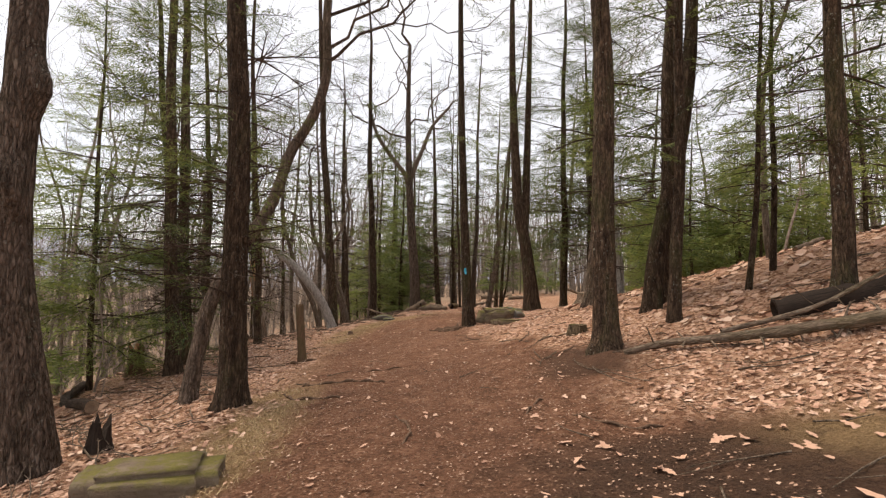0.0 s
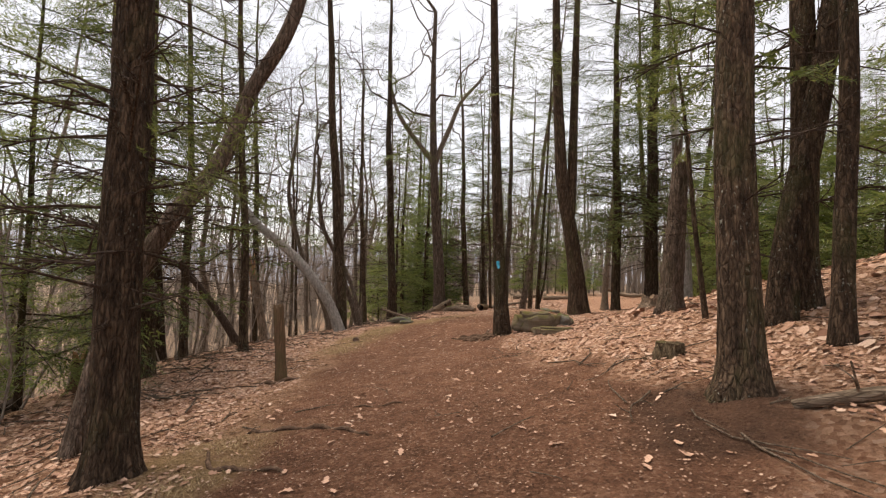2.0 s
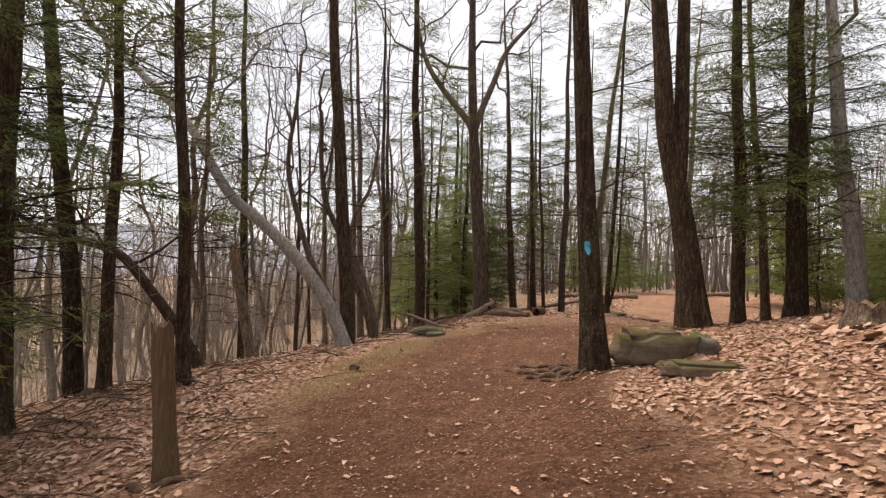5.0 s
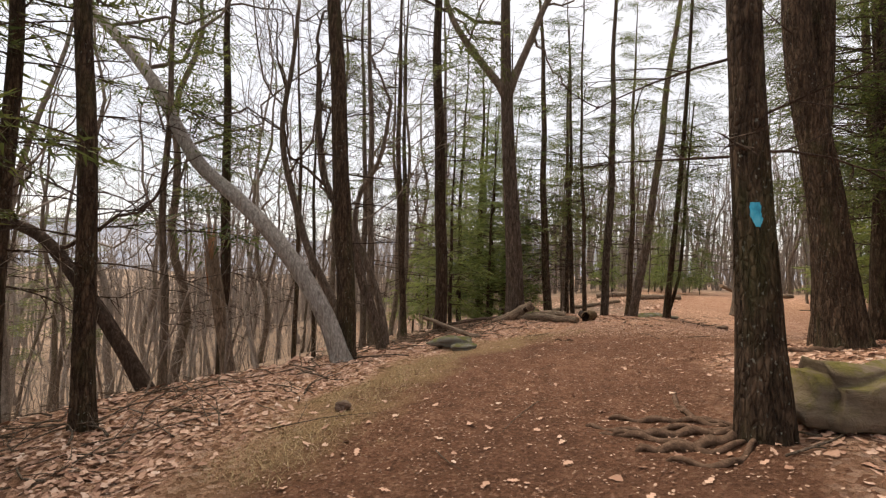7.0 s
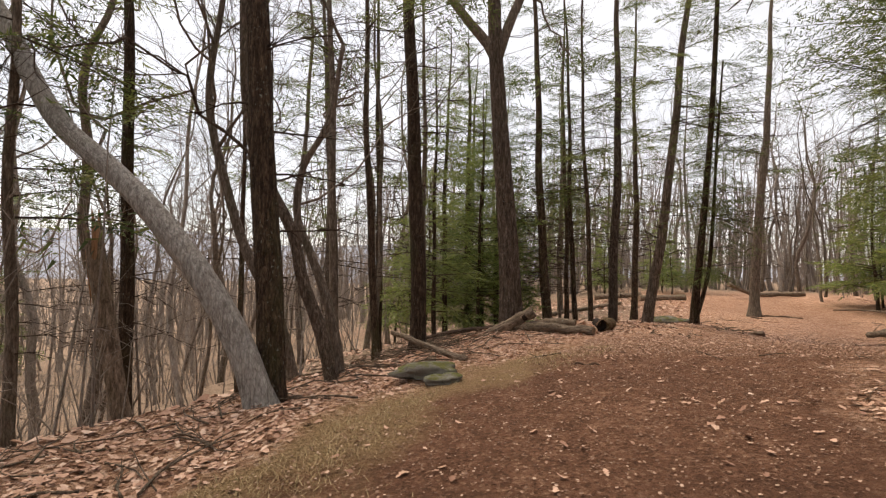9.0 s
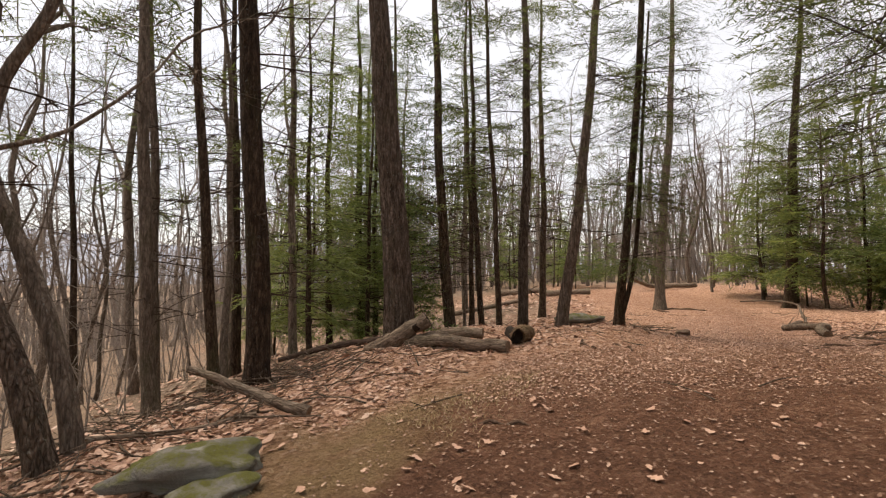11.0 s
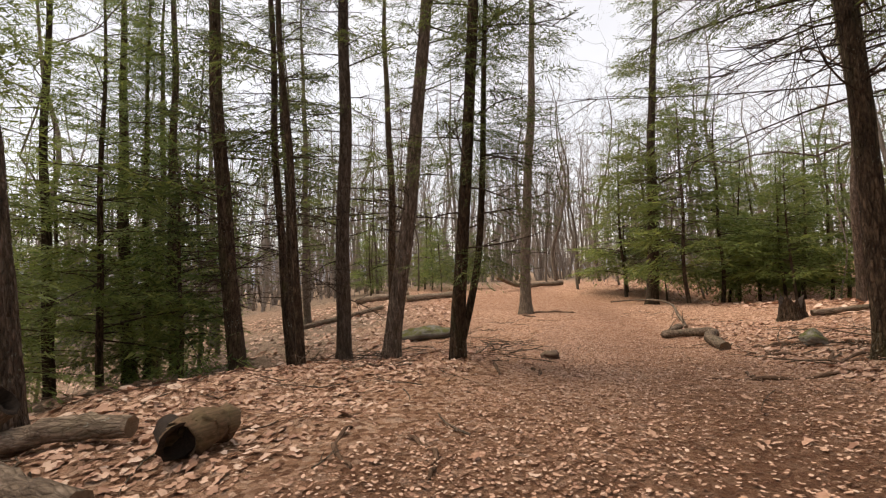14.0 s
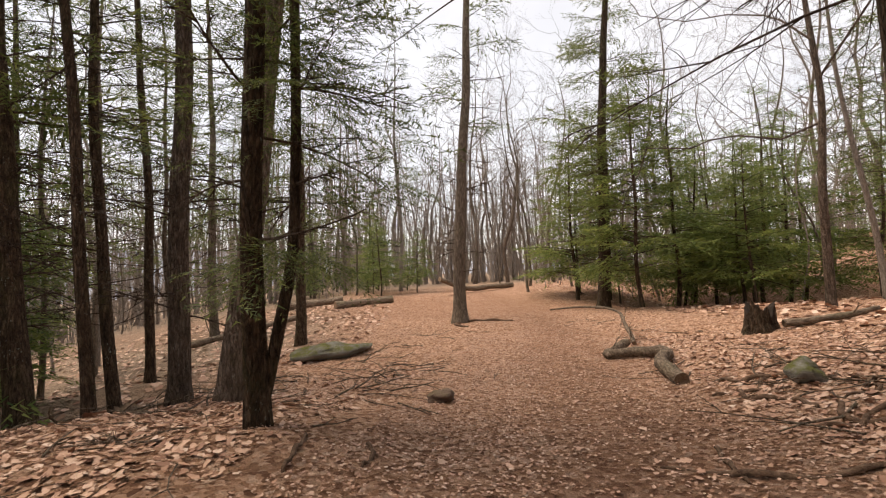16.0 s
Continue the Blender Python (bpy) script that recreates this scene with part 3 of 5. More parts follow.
def grow(s, p, d, ln, rad, depth, r, spread_=0.6, up=0.12, light=False):
    n = 6 if depth > 1 else (4 if depth else 3)
    k = np.linspace(0, 1, n)
    d = d / np.linalg.norm(d)
    wob = np.cumsum(r.normal(0, 0.14, (n, 3)), axis=0) * ln * 0.5
    wob -= wob[0]
    pts = p + d * (ln * k)[:, None] + wob + np.array([0, 0, up * ln]) * (k**2)[:, None]
    radii = rad * (1 - 0.55 * k) if depth else rad * (1 - 0.85 * k)
    v, q, t = tube(pts, radii + 0.0015, 7 if rad > 0.05 else (5 if rad > 0.02 else 3), caps=False)
    s.add(v, q)
    if depth:
        m = (3 if light else r.randint(3, 5)) if depth > 1 else (r.randint(3, 5) if light else r.randint(3, 6))
        for i in range(m):
            u = 1.0 if i == 0 else r.uniform(0.3, 0.98)
            j = u * (n - 1)
            a = min(int(j), n - 2)
            p2 = pts[a] + (pts[a + 1] - pts[a]) * (j - a)
            d2 = d + r.normal(0, spread_, 3) * np.array([1, 1, 0.7])
            grow(s, p2, d2, ln * r.uniform(0.45, 0.75), rad * (0.6 if i == 0 else r.uniform(0.28, 0.45)), depth - 1, r, spread_, up, light)


def bare_parts(path, dia, seed, limbs=7, limb_from=0.45, seg=12, flare=0.5, bark_mat=None, twig_mat=None, depth=3, top=0.18, limb_len=0.28, lobes=0.18, burls=(), light=False):
    """A leafless tree on a given line of its stem."""
    r = np.random.RandomState(seed)
    h = path[-1, 2]
    k = np.linspace(0, 1, len(path))
    length = np.linalg.norm(np.diff(path, axis=0), axis=1).sum()
    radii = dia / 2 * (1 - (1 - top) * k**0.9) * (1 + flare * np.exp(-k * length / 0.22))
    big = seg >= 22
    v, q, t = tube(path, radii, seg * 2 if big else seg, r, 0.02 if big else 0.04, lobes, True, 0.07 if big else 0.0)
    for z, a, size, reach in burls:
        c = np.array([np.interp(z, path[:, 2], path[:, j]) for j in range(2)] + [z]) + np.array([math.cos(a), math.sin(a), 0]) * dia * 0.42
        w = np.exp(-((v - c) ** 2).sum(1) / (2 * size * size))[:, None]
        v = v + w * np.array([math.cos(a), math.sin(a), -0.15]) * reach
    s = Soup()
    s.add(v, q, t)
    out = {"trunk": s.mesh("trunk", bark_mat or BARK_OAK)}
    for i in range(limbs):
        u = limb_from + (1 - limb_from) * (i + r.uniform(0, 1)) / limbs if i else 1.0
        j = u * (len(path) - 1)
        a = min(int(j), len(path) - 2)
        p = path[a] + (path[a + 1] - path[a]) * (j - a)
        rad = np.interp(u, k, radii)
        az = r.uniform(0, 6.28)
        d = np.array([math.cos(az), math.sin(az), r.uniform(0.4, 1.3)]) if i else path[-1] - path[-3] + r.normal(0, 0.1, 3)
        s = Soup()
        grow(s, p, d, length * limb_len * r.uniform(0.6, 1.2) * (1.25 - 0.5 * u), rad * (0.9 if i == 0 else 0.42), depth, r, light=light)
        out["limb_%d" % i] = s.mesh("limb", twig_mat or bark_mat or BARK_OAK)
    return out


def bare(x, y, dia, h, lean=(0, 0), seed=1, label="leafless grey oak with furrowed bark", group="leafless woodland trees", name="bare_tree", rings=30, sway=0.12, **kw):
    ob = thing(name, on_ground(x, y), label, "tree", group)
    r = np.random.RandomState(seed + 100)
    for nm, me in bare_parts(stem_path(h, lean, sway, r, rings), dia, seed, **kw).items():
        part(nm, me, ob)
    return ob


def bent(points, dia, seed, label, name="bare_tree", group="leafless woodland trees", rings=34, **kw):
    """A leafless tree whose stem follows a bent line through world points."""
    x, y, z = points[0]
    p = np.array(points, float) - np.array([x, y, float(level(x, y))])
    p[0, 2] = -0.3
    ob = thing(name, on_ground(x, y), label, "tree", group)
    for nm, me in bare_parts(smooth_line(p, rings), dia, seed, **kw).items():
        part(nm, me, ob)
    return ob


# big trees beside the trail
bare(-4.05, 2.61, 0.46, 16, (-0.085, 0.0), 11, "large gnarled oak with burls and deeply furrowed bark", seg=40, rings=110, flare=0.55, limb_from=0.5, burls=((4.2, 0.0, 0.16, 0.15), (3.15, 5.3, 0.11, 0.16), (2.9, 5.6, 0.09, 0.12), (2.2, 3.6, 0.14, 0.12), (5.2, 2.0, 0.2, 0.1)))
hemlock(-2.87, 4.70, 0.36, 17, (-0.035, 0), 2.6, 40, 1.5, 44, 21, "thick dark hemlock standing on the grassy trail edge", seg=34, rings=80, flare=0.8)
bent([(-4.05, 5.56, -0.55), (-4.03, 5.8, 0.29), (-3.91, 6.0, 1.25), (-3.68, 6.17, 1.84), (-3.45, 6.32, 2.36), (-3.36, 6.45, 2.56), (-3.25, 6.7, 2.95), (-3.14, 6.9, 3.5), (-3.02, 7.0, 4.05), (-2.56, 7.1, 5.0), (-2.37, 7.15, 5.76), (-2.4, 7.15, 6.86), (-2.2, 7.2, 10.0)], 0.27, 31, "crooked leafless tree with its trunk bent like an elbow", seg=22, rings=70, limb_from=0.55, top=0.5)
hemlock(-6.25, 8.78, 0.3, 16, (-0.06, 0), 1.0, 76, 2.4, 40, 41, "dark hemlock with low green sprays on the slope", seg=18)
hemlock(-7.00, 10.60, 0.32, 17, (-0.06, 0), 2.2, 36, 2.2, 34, 42, "dark hemlock with low green sprays on the slope")
hemlock(-8.47, 13.07, 0.3, 16, (-0.12, -0.02), 4.4, 32, 2.0, 36, 43)
hemlock(-7.79, 12.99, 0.21, 15, (-0.05, 0), 4.8, 25, 1.8, 31, 44)
hemlock(-5.87, 12.64, 0.2, 15, (-0.05, -0.02), 4.8, 21, 1.6, 40, 45)
bent([(-7.03, 14.9, -0.99), (-7.76, 14.74, 0.11), (-8.37, 14.61, 0.91), (-9.14, 14.44, 1.71), (-9.9, 14.27, 1.95), (-11.5, 13.9, 2.2)], 0.27, 32, "dead dark trunk leaning far over the slope", bark_mat=BARK_TWIG, limb_from=0.4, limbs=6, depth=2, seg=14, top=0.5)
hemlock(-8.6, 18.6, 0.24, 16, (-0.05, 0), 4.4, 28, 1.6, 43, 46)
bent([(-4.45, 16.5, -0.4), (-4.86, 16.4, 0.42), (-5.8, 16.3, 1.72), (-6.74, 16.3, 2.56), (-7.65, 16.3, 3.24), (-8.24, 16.3, 3.99), (-8.65, 16.3, 4.65), (-9.42, 16.3, 5.56), (-10.6, 16.3, 6.6), (-12.4, 16.2, 8.2)], 0.36, 33, "pale grey trunk leaning steeply out over the slope", bark_mat=BARK_BIRCH, twig_mat=BARK_PALE_TWIG, limb_from=0.55, limbs=8, seg=28, rings=50, top=0.4, flare=0.7)
hemlock(-4.59, 16.75, 0.33, 18, (-0.075, -0.02), 9, 10, 1.8, 22, 47, "straight dark hemlock at the lip of the slope", seg=28, rings=70, flare=0.35)
bent([(-6.0, 20.1, -0.9), (-6.45, 20.01, 0.36), (-7.18, 19.84, 1.82), (-7.62, 19.74, 3.15), (-8.0, 19.66, 4.66), (-7.83, 19.69, 6.98), (-7.76, 19.71, 8.54)], 0.26, 34, "wavy leafless grey tree on the slope", bark_mat=BARK_GREY, limb_from=0.35, seg=14, top=0.35)
bent([(-4.43, 18.62, -0.51), (-4.56, 18.6, 0.23), (-4.78, 18.58, 0.98), (-5.07, 18.56, 1.67), (-5.29, 18.54, 2.18), (-5.24, 18.54, 3.03), (-4.85, 18.58, 3.77), (-4.6, 18.6, 5.2)], 0.19, 35, "slender crooked leafless tree leaning off the slope", bark_mat=BARK_GREY, limb_from=0.4, seg=14, top=0.4, flare=0.2)
bent([(-4.35, 18.24, -0.39), (-4.62, 18.22, 0.3), (-4.99, 18.18, 1.23), (-5.13, 18.17, 1.82), (-5.57, 18.13, 2.65), (-5.91, 18.1, 3.32), (-6.07, 18.09, 4.12), (-6.2, 18.1, 6.0)], 0.23, 36, "slender crooked leafless tree leaning off the slope", limb_from=0.4, seg=16, top=0.5, flare=0.25)
hemlock(-3.84, 21.31, 0.33, 18, (-0.04, -0.01), 6.4, 21, 1.8, 36, 48, seg=22, rings=60)
big_oak = bent([(-1.92, 23.33, 0.1), (-2.05, 23.3, 2.0), (-2.3, 23.26, 4.95), (-2.45, 23.24, 7.07), (-2.6, 23.19, 10.78), (-2.6, 23.1, 14.5)], 0.56, 37, "massive straight oak with coarse furrowed bark", seg=36, rings=60, limb_from=0.5, limbs=6, flare=0.35, top=0.3)
for k, line in enumerate(([(-2.4, 23.25, 6.7), (-2.6, 23.2, 7.2), (-3.1, 23.06, 7.81), (-4.18, 22.82, 9.34), (-4.7, 22.73, 11.0)], [(-2.42, 23.25, 6.9), (-2.2, 23.25, 7.6), (-1.73, 23.37, 8.85), (-1.29, 23.46, 10.04), (-0.4, 23.69, 11.2)])):
    lp = smooth_line(np.array(line) - np.array(big_oak.location), 16)
    ls = Soup()
    ls.add(*tube(lp, np.linspace(0.14, 0.07, 16), 12, np.random.RandomState(k), 0.04))
    for u in (7, 10, 12, 14, 15):
        grow(ls, lp[u], lp[min(u + 1, 15)] - lp[u - 1] + np.random.RandomState(u + k).normal(0, 0.5, 3), 1.9, 0.04, 3, np.random.RandomState(u * 3 + k))
    part("limb_%d" % (k + 20), ls.mesh("limb", BARK_GREY), big_oak)
hemlock(-0.97, 29.55, 0.34, 18, (-0.05, 0.01), 3.6, 46, 2.2, 60, 49)
hemlock(-0.09, 42.45, 0.34, 18, (0, 0), 4.8, 36, 2.0, 31, 50, bark_mat=BARK_GREY)
hemlock(1.26, 29.27, 0.31, 19, (0.01, 0), 6.4, 28, 2.0, 43, 51, seg=22, rings=60, bark_mat=BARK_OAK)
hemlock(3.25, 36.49, 0.3, 18, (0, 0), 4.8, 39, 2.0, 38, 52)
hemlock(2.16, 28.00, 0.3, 19, (0.115, -0.025), 6.4, 28, 2.0, 31, 53, "leaning hemlock with greenish bark above brush", seg=22, rings=60, bark_mat=BARK_OAK)
hemlock(8.46, 36.08, 0.4, 19, (0.06, -0.015), 6.4, 21, 2.0, 36, 54, "straight grey tree with spreading roots on the bare ground", bark_mat=BARK_GREY, flare=1.0)
hemlock(15.62, 38.10, 0.5, 20, (0.06, -0.017), 4.2, 78, 3.1, 70, 55, "big dark hemlock standing among young evergreens", seg=22, rings=60)
hemlock(7.3, 22.6, 0.25, 17, (-0.035, 0.01), 4.3, 44, 3.2, 100, 56, "dark hemlock on the leafy bank with long dead boughs", seg=22, rings=60, dead_len=1.8, dead_from=3.1)
hemlock(0.4, 28.1, 0.15, 15, (-0.03, 0), 4.8, 24, 1.6, 40, 57, "slim dark hemlock at the lip of the slope")
hemlock(0.1, 30.2, 0.19, 16, (-0.04, 0), 5.0, 26, 1.8, 40, 58, "dark hemlock with low green sprays at the slope's lip")
hemlock(-0.15, 33.2, 0.2, 16, (-0.02, 0), 5.0, 26, 1.8, 36, 59, "dark hemlock with low green sprays at the slope's lip")
# the right-hand bank
hemlock(2.89, 5.52, 0.36, 18, (-0.025, 0), 8, 14, 2.2, 22, 61, "stout straight hemlock with mossy root flare", seg=36, rings=80, flare=0.9)
hemlock(4.36, 6.36, 0.2, 15, (0.035, 0), 5, 14, 1.8, 20, 62, "slender straight hemlock on the leafy bank", seg=20)
bent([(4.45, 7.7, 1.4), (4.6, 7.75, 2.2), (5.0, 7.8, 4.0), (5.3, 7.85, 5.7), (5.5, 7.9, 9), (5.6, 8, 14)], 0.4, 63, "thick greenish trunk leaning on the leafy bank", seg=24, bark_mat=BARK_HEMLOCK, limb_from=0.5, top=0.3)
hemlock(5.0, 8.1, 0.36, 17, (0.03, 0), 3.2, 44, 2.2, 24, 64, seg=22)
hemlock(5.93, 17.98, 0.42, 18, (0.02, 0), 2.6, 84, 2.8, 30, 66, "dark hemlock with spreading green sprays", seg=22)
bent([(7.0, 17.6, 1.1), (6.95, 17.6, 2.6), (6.75, 17.6, 4.2), (6.6, 17.6, 7), (6.4, 17.8, 12)], 0.42, 67, "smooth pale grey beech trunk", bark_mat=BARK_BIRCH, seg=18, limb_from=0.5, top=0.3)
hemlock(6.16, 4.85, 0.26, 16, (0.01, 0), 2.6, 40, 2.6, 28, 68, "dark hemlock behind a fallen log", seg=22)
hemlock(6.9, 7.6, 0.11, 8, (0.02, 0), 1.6, 30, 1.5, 14, 69, "young hemlock sapling with thin trunk", flare=0.2, needles=NEEDLES_YOUNG)
hemlock(6.0, 6.9, 0.1, 8, (0.05, 0), 1.8, 24, 1.4, 14, 70, "young hemlock sapling with thin trunk", flare=0.2, needles=NEEDLES_YOUNG)
hemlock(4.05, 9.1, 0.08, 6.0, (-0.08, 0), 2.0, 12, 1.1, 10, 71, "young hemlock sapling with thin trunk", flare=0.2, needles=NEEDLES_YOUNG)


def forked(x, y, dia, lines, seed, label, crown=True, low=0.5, sprays=10, reach=2.0):
    ob = thing("hemlock_tree", on_ground(x, y), label, "tree", "woodland hemlocks")
    r = np.random.RandomState(seed)
    s, b, c = Soup(), Soup(), Soup()
    z0 = float(level(x, y))
    for n, (pts, d0, d1) in enumerate(lines):
        p = np.array(pts, float) - np.array([x, y, z0])
        if n == 0:
            p[0, 2] = -0.3
        p = smooth_line(p, 50)
        k = np.linspace(0, 1, 50)
        rad = (d0 + (d1 - d0) * k) / 2 * (1 + (0.75 * np.exp(-np.arange(50) / 2.6) if n == 0 else 0))
        v, q, t = tube(p, rad, 56, r, 0.02, 0.16 if n == 0 else 0, True, 0.06)
        s.add(v, q, t)
        for _ in range(20):
            z = r.uniform(max(1.5, p[2, 2]), p[-1, 2] * 0.9)
            a = r.uniform(0, 6.28)
            twigs(b, at_height(p, z), np.array([math.cos(a), math.sin(a), r.uniform(-0.1, 0.3)]), r.uniform(0.5, 1.6), 0.012, r, 5, 2)
        for _ in range(sprays):
            z = r.uniform(low, 1.0) ** 1.5 * p[-1, 2]
            ln, m = r.uniform(0.5, 1.0) * reach, turn(r.uniform(0, 6.28), r.uniform(-0.3, 0.3), r.uniform(-0.3, 0.3))
            fv, fq = FINE_FRONDS[r.randint(5)]
            c.add(fv * ln @ m.T + at_height(p, z), None, fq)
            m = turn(r.uniform(0, 6.28), r.uniform(-0.5, 0.3), r.uniform(-0.6, 0.6))
            c.add(fv * ln * 0.7 @ m.T + at_height(p, z), None, fq)
    part("trunk", s.mesh("trunk", BARK_HEMLOCK), ob)
    part("twig_spray", b.mesh("twig_spray", BARK_TWIG), ob)
    part("crown", c.mesh("crown", NEEDLES, False), ob)
    return ob


forked(3.3, 16.4, 0.5, [
    ([(3.3, 16.4, 0.5), (3.13, 16.36, 1.95), (2.89, 16.31, 3.48), (2.7, 16.26, 4.35), (2.54, 16.23, 6.33), (2.4, 16.2, 9), (2.3, 16.2, 15)], 0.5, 0.12),
    ([(2.9, 16.32, 3.3), (2.96, 16.32, 4.56), (2.99, 16.32, 6.35), (3.1, 16.4, 15)], 0.33, 0.1)], 72, "twin-stemmed hemlock with broad rooted base")
forked(2.75, 25.0, 0.2, [
    ([(2.75, 25.0, 0.07), (2.74, 24.85, 0.7), (2.75, 24.55, 1.7), (2.83, 24.3, 3.4), (2.9, 24.1, 5), (3.0, 23.9, 8), (3.1, 23.8, 12)], 0.18, 0.07),
    ([(2.8, 24.93, 0.35), (2.93, 24.85, 0.92), (3.05, 24.83, 1.5), (3.1, 24.75, 2.2), (3.12, 24.65, 2.9), (3.14, 24.5, 4.2), (3.3, 24.4, 7.0)], 0.11, 0.04)], 73, "slim black twin-stemmed hemlock with low sprays", low=0.33, sprays=44, reach=1.5)
blazed = forked(0.76, 12.41, 0.3, [
    ([(0.79, 12.41, 0.15), (0.71, 12.4, 1.2), (0.63, 12.39, 2.4), (0.53, 12.36, 4.3), (0.38, 12.3, 8), (0.23, 12.3, 16)], 0.285, 0.08)], 74, "straight hemlock with a blue painted trail blaze")


# ---- named single trees farther off ----
hemlock(-8.6, 9.2, 0.12, 11, (-0.02, 0), 1.2, 64, 2.1, 16, 81, "young hemlock with soft green layered sprays", flare=0.2, needles=NEEDLES_YOUNG, seg=12, sprays=FRONDS)
hemlock(-4.53, 33.69, 0.34, 15, (-0.02, 0), 0.6, 190, 1.6, 10, 82, "narrow dense green evergreen column", needles=NEEDLES_YOUNG, sprays=FRONDS)
hemlock(-3.9, 33.2, 0.2, 12, (0.0, 0), 0.6, 120, 1.3, 10, 83, "narrow dense green evergreen column", needles=NEEDLES_YOUNG, sprays=FRONDS)
hemlock(4.87, 18.4, 0.3, 17, (0.0, 0), 2.7, 74, 2.5, 30, 84)
hemlock(-6.5, 23.1, 0.24, 16, (-0.06, 0), 7, 10, 1.5, 34, 85, bark_mat=BARK_GREY)
hemlock(-5.58, 23.51, 0.2, 16, (-0.05, 0), 7, 10, 1.5, 34, 86)
hemlock(-7.5, 24.8, 0.22, 16, (-0.05, 0), 7, 10, 1.5, 34, 87, bark_mat=BARK_GREY)
hemlock(-5.5, 38.8, 0.3, 17, (0.02, 0), 2.4, 44, 2.2, 30, 88, "dark hemlock with low green sprays on the slope")
hemlock(-3.2, 33.0, 0.26, 16, (0.0, 0), 2.4, 40, 2.0, 30, 89, "dark hemlock with low green sprays on the slope")
hemlock(-2.4, 30.6, 0.1, 6, (0.0, 0), 0.9, 70, 1.9, 12, 90, "young hemlock with soft green layered sprays", needles=NEEDLES_YOUNG, flare=0.2)
hemlock(-5.2, 31.0, 0.22, 14, (0.0, 0), 1.4, 44, 1.9, 24, 91, "young hemlock with soft green layered sprays", needles=NEEDLES_YOUNG, flare=0.2)

hemlock(-4.8, 27.3, 0.14, 11, (-0.02, 0), 0.9, 80, 1.9, 24, 101, "young hemlock with soft green layered sprays", needles=NEEDLES_YOUNG, flare=0.2)
hemlock(-3.6, 29.6, 0.13, 10, (0.0, 0), 1.0, 70, 1.8, 24, 102, "young hemlock with soft green layered sprays", needles=NEEDLES_YOUNG, flare=0.2)
hemlock(-6.9, 27.5, 0.24, 16, (-0.03, 0), 5, 14, 1.6, 40, 92)
hemlock(-5.0, 26.6, 0.2, 15, (-0.03, 0), 5, 12, 1.5, 40, 93, bark_mat=BARK_GREY)
hemlock(-8.6, 22.0, 0.14, 13, (-0.05, 0), 6, 8, 1.3, 30, 94)
hemlock(-9.8, 25.5, 0.15, 13, (-0.04, 0), 6, 8, 1.3, 30, 95)
bare(-6.2, 25.4, 0.2, 13, (-0.04, 0), 96, "thin leafless tree on the slope", bark_mat=BARK_GREY, limb_from=0.3, seg=10)
bare(-7.9, 29.2, 0.26, 14, (-0.03, 0), 97, "thin leafless tree on the slope", bark_mat=BARK_GREY, limb_from=0.3, seg=10)
bare(16.6, 29.6, 0.26, 14, (-0.05, 0), 98, "spreading leafless oak beyond the bank", limb_from=0.25, limb_len=0.36, seg=16, limbs=9)


# ---- the wood behind: a few grown forms, repeated ----
def far_hemlock(seed, dia, h, cf, n, reach, needles, dead=16, label="slim hemlock deep in the wood", mat=None):
    return hemlock(-60, -40, dia, h, (0, 0), cf, n, reach, dead, seed, label, seg=9, rings=22, needles=needles, flare=0.3, sway=0.11, bark_mat=mat)


def far_bare(seed, dia, h, mat, label="thin leafless tree deep in the wood", **kw):
    return bare(-60, -40, dia, h, (0, 0), seed, label, seg=8, rings=18, bark_mat=mat, depth=3, flare=0.3, limbs=7, lobes=0.05, light=True, **kw)


# some forms take plain grey bark, others the bark lightened for haze
tall_forms = [far_hemlock(200 + k, 0.17 + 0.03 * k, 15 + k, 3.6 + k * 0.9, 34, 1.9, NEEDLES, 16, mat=(BARK_GREY, BARK_HAZED)[k % 2]) for k in range(4)]
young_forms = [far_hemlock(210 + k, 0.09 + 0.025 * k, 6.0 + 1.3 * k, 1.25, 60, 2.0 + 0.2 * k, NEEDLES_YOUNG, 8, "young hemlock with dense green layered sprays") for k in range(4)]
bare_forms = [far_bare(220 + k, 0.2 + 0.035 * k, 12 + 1.2 * k, (BARK_HAZED, BARK_GREY, BARK_HAZED)[k % 3], limb_from=0.3, sway=0.34) for k in range(6)]
thin_forms = [far_bare(230 + k, 0.09 + 0.02 * k, 8 + 1.5 * k, (BARK_HAZED, BARK_GREY)[k % 2], limb_from=0.3, sway=0.26, limb_len=0.22) for k in range(4)]
taken = [(11.55, 27.5), (11.9, 27.0), (12.2, 28.0), (4.0, 32.6)] + [(o.location.x, o.location.y) for o in scene.objects if o.parent is None and o.get("category") == "tree" and o.location.x > -50]


def plant(forms, x, y, size=1.0, r=rr, tilt=0.03):
    ob = forms[r.randint(len(forms))]
    e = Euler((r.normal(0, tilt), r.normal(0, tilt), r.uniform(0, 6.28)))
    taken.append((x, y))
    return copy_thing(ob, Matrix.LocRotScale(on_ground(x, y, -0.05), e, Vector((size, size, size))))


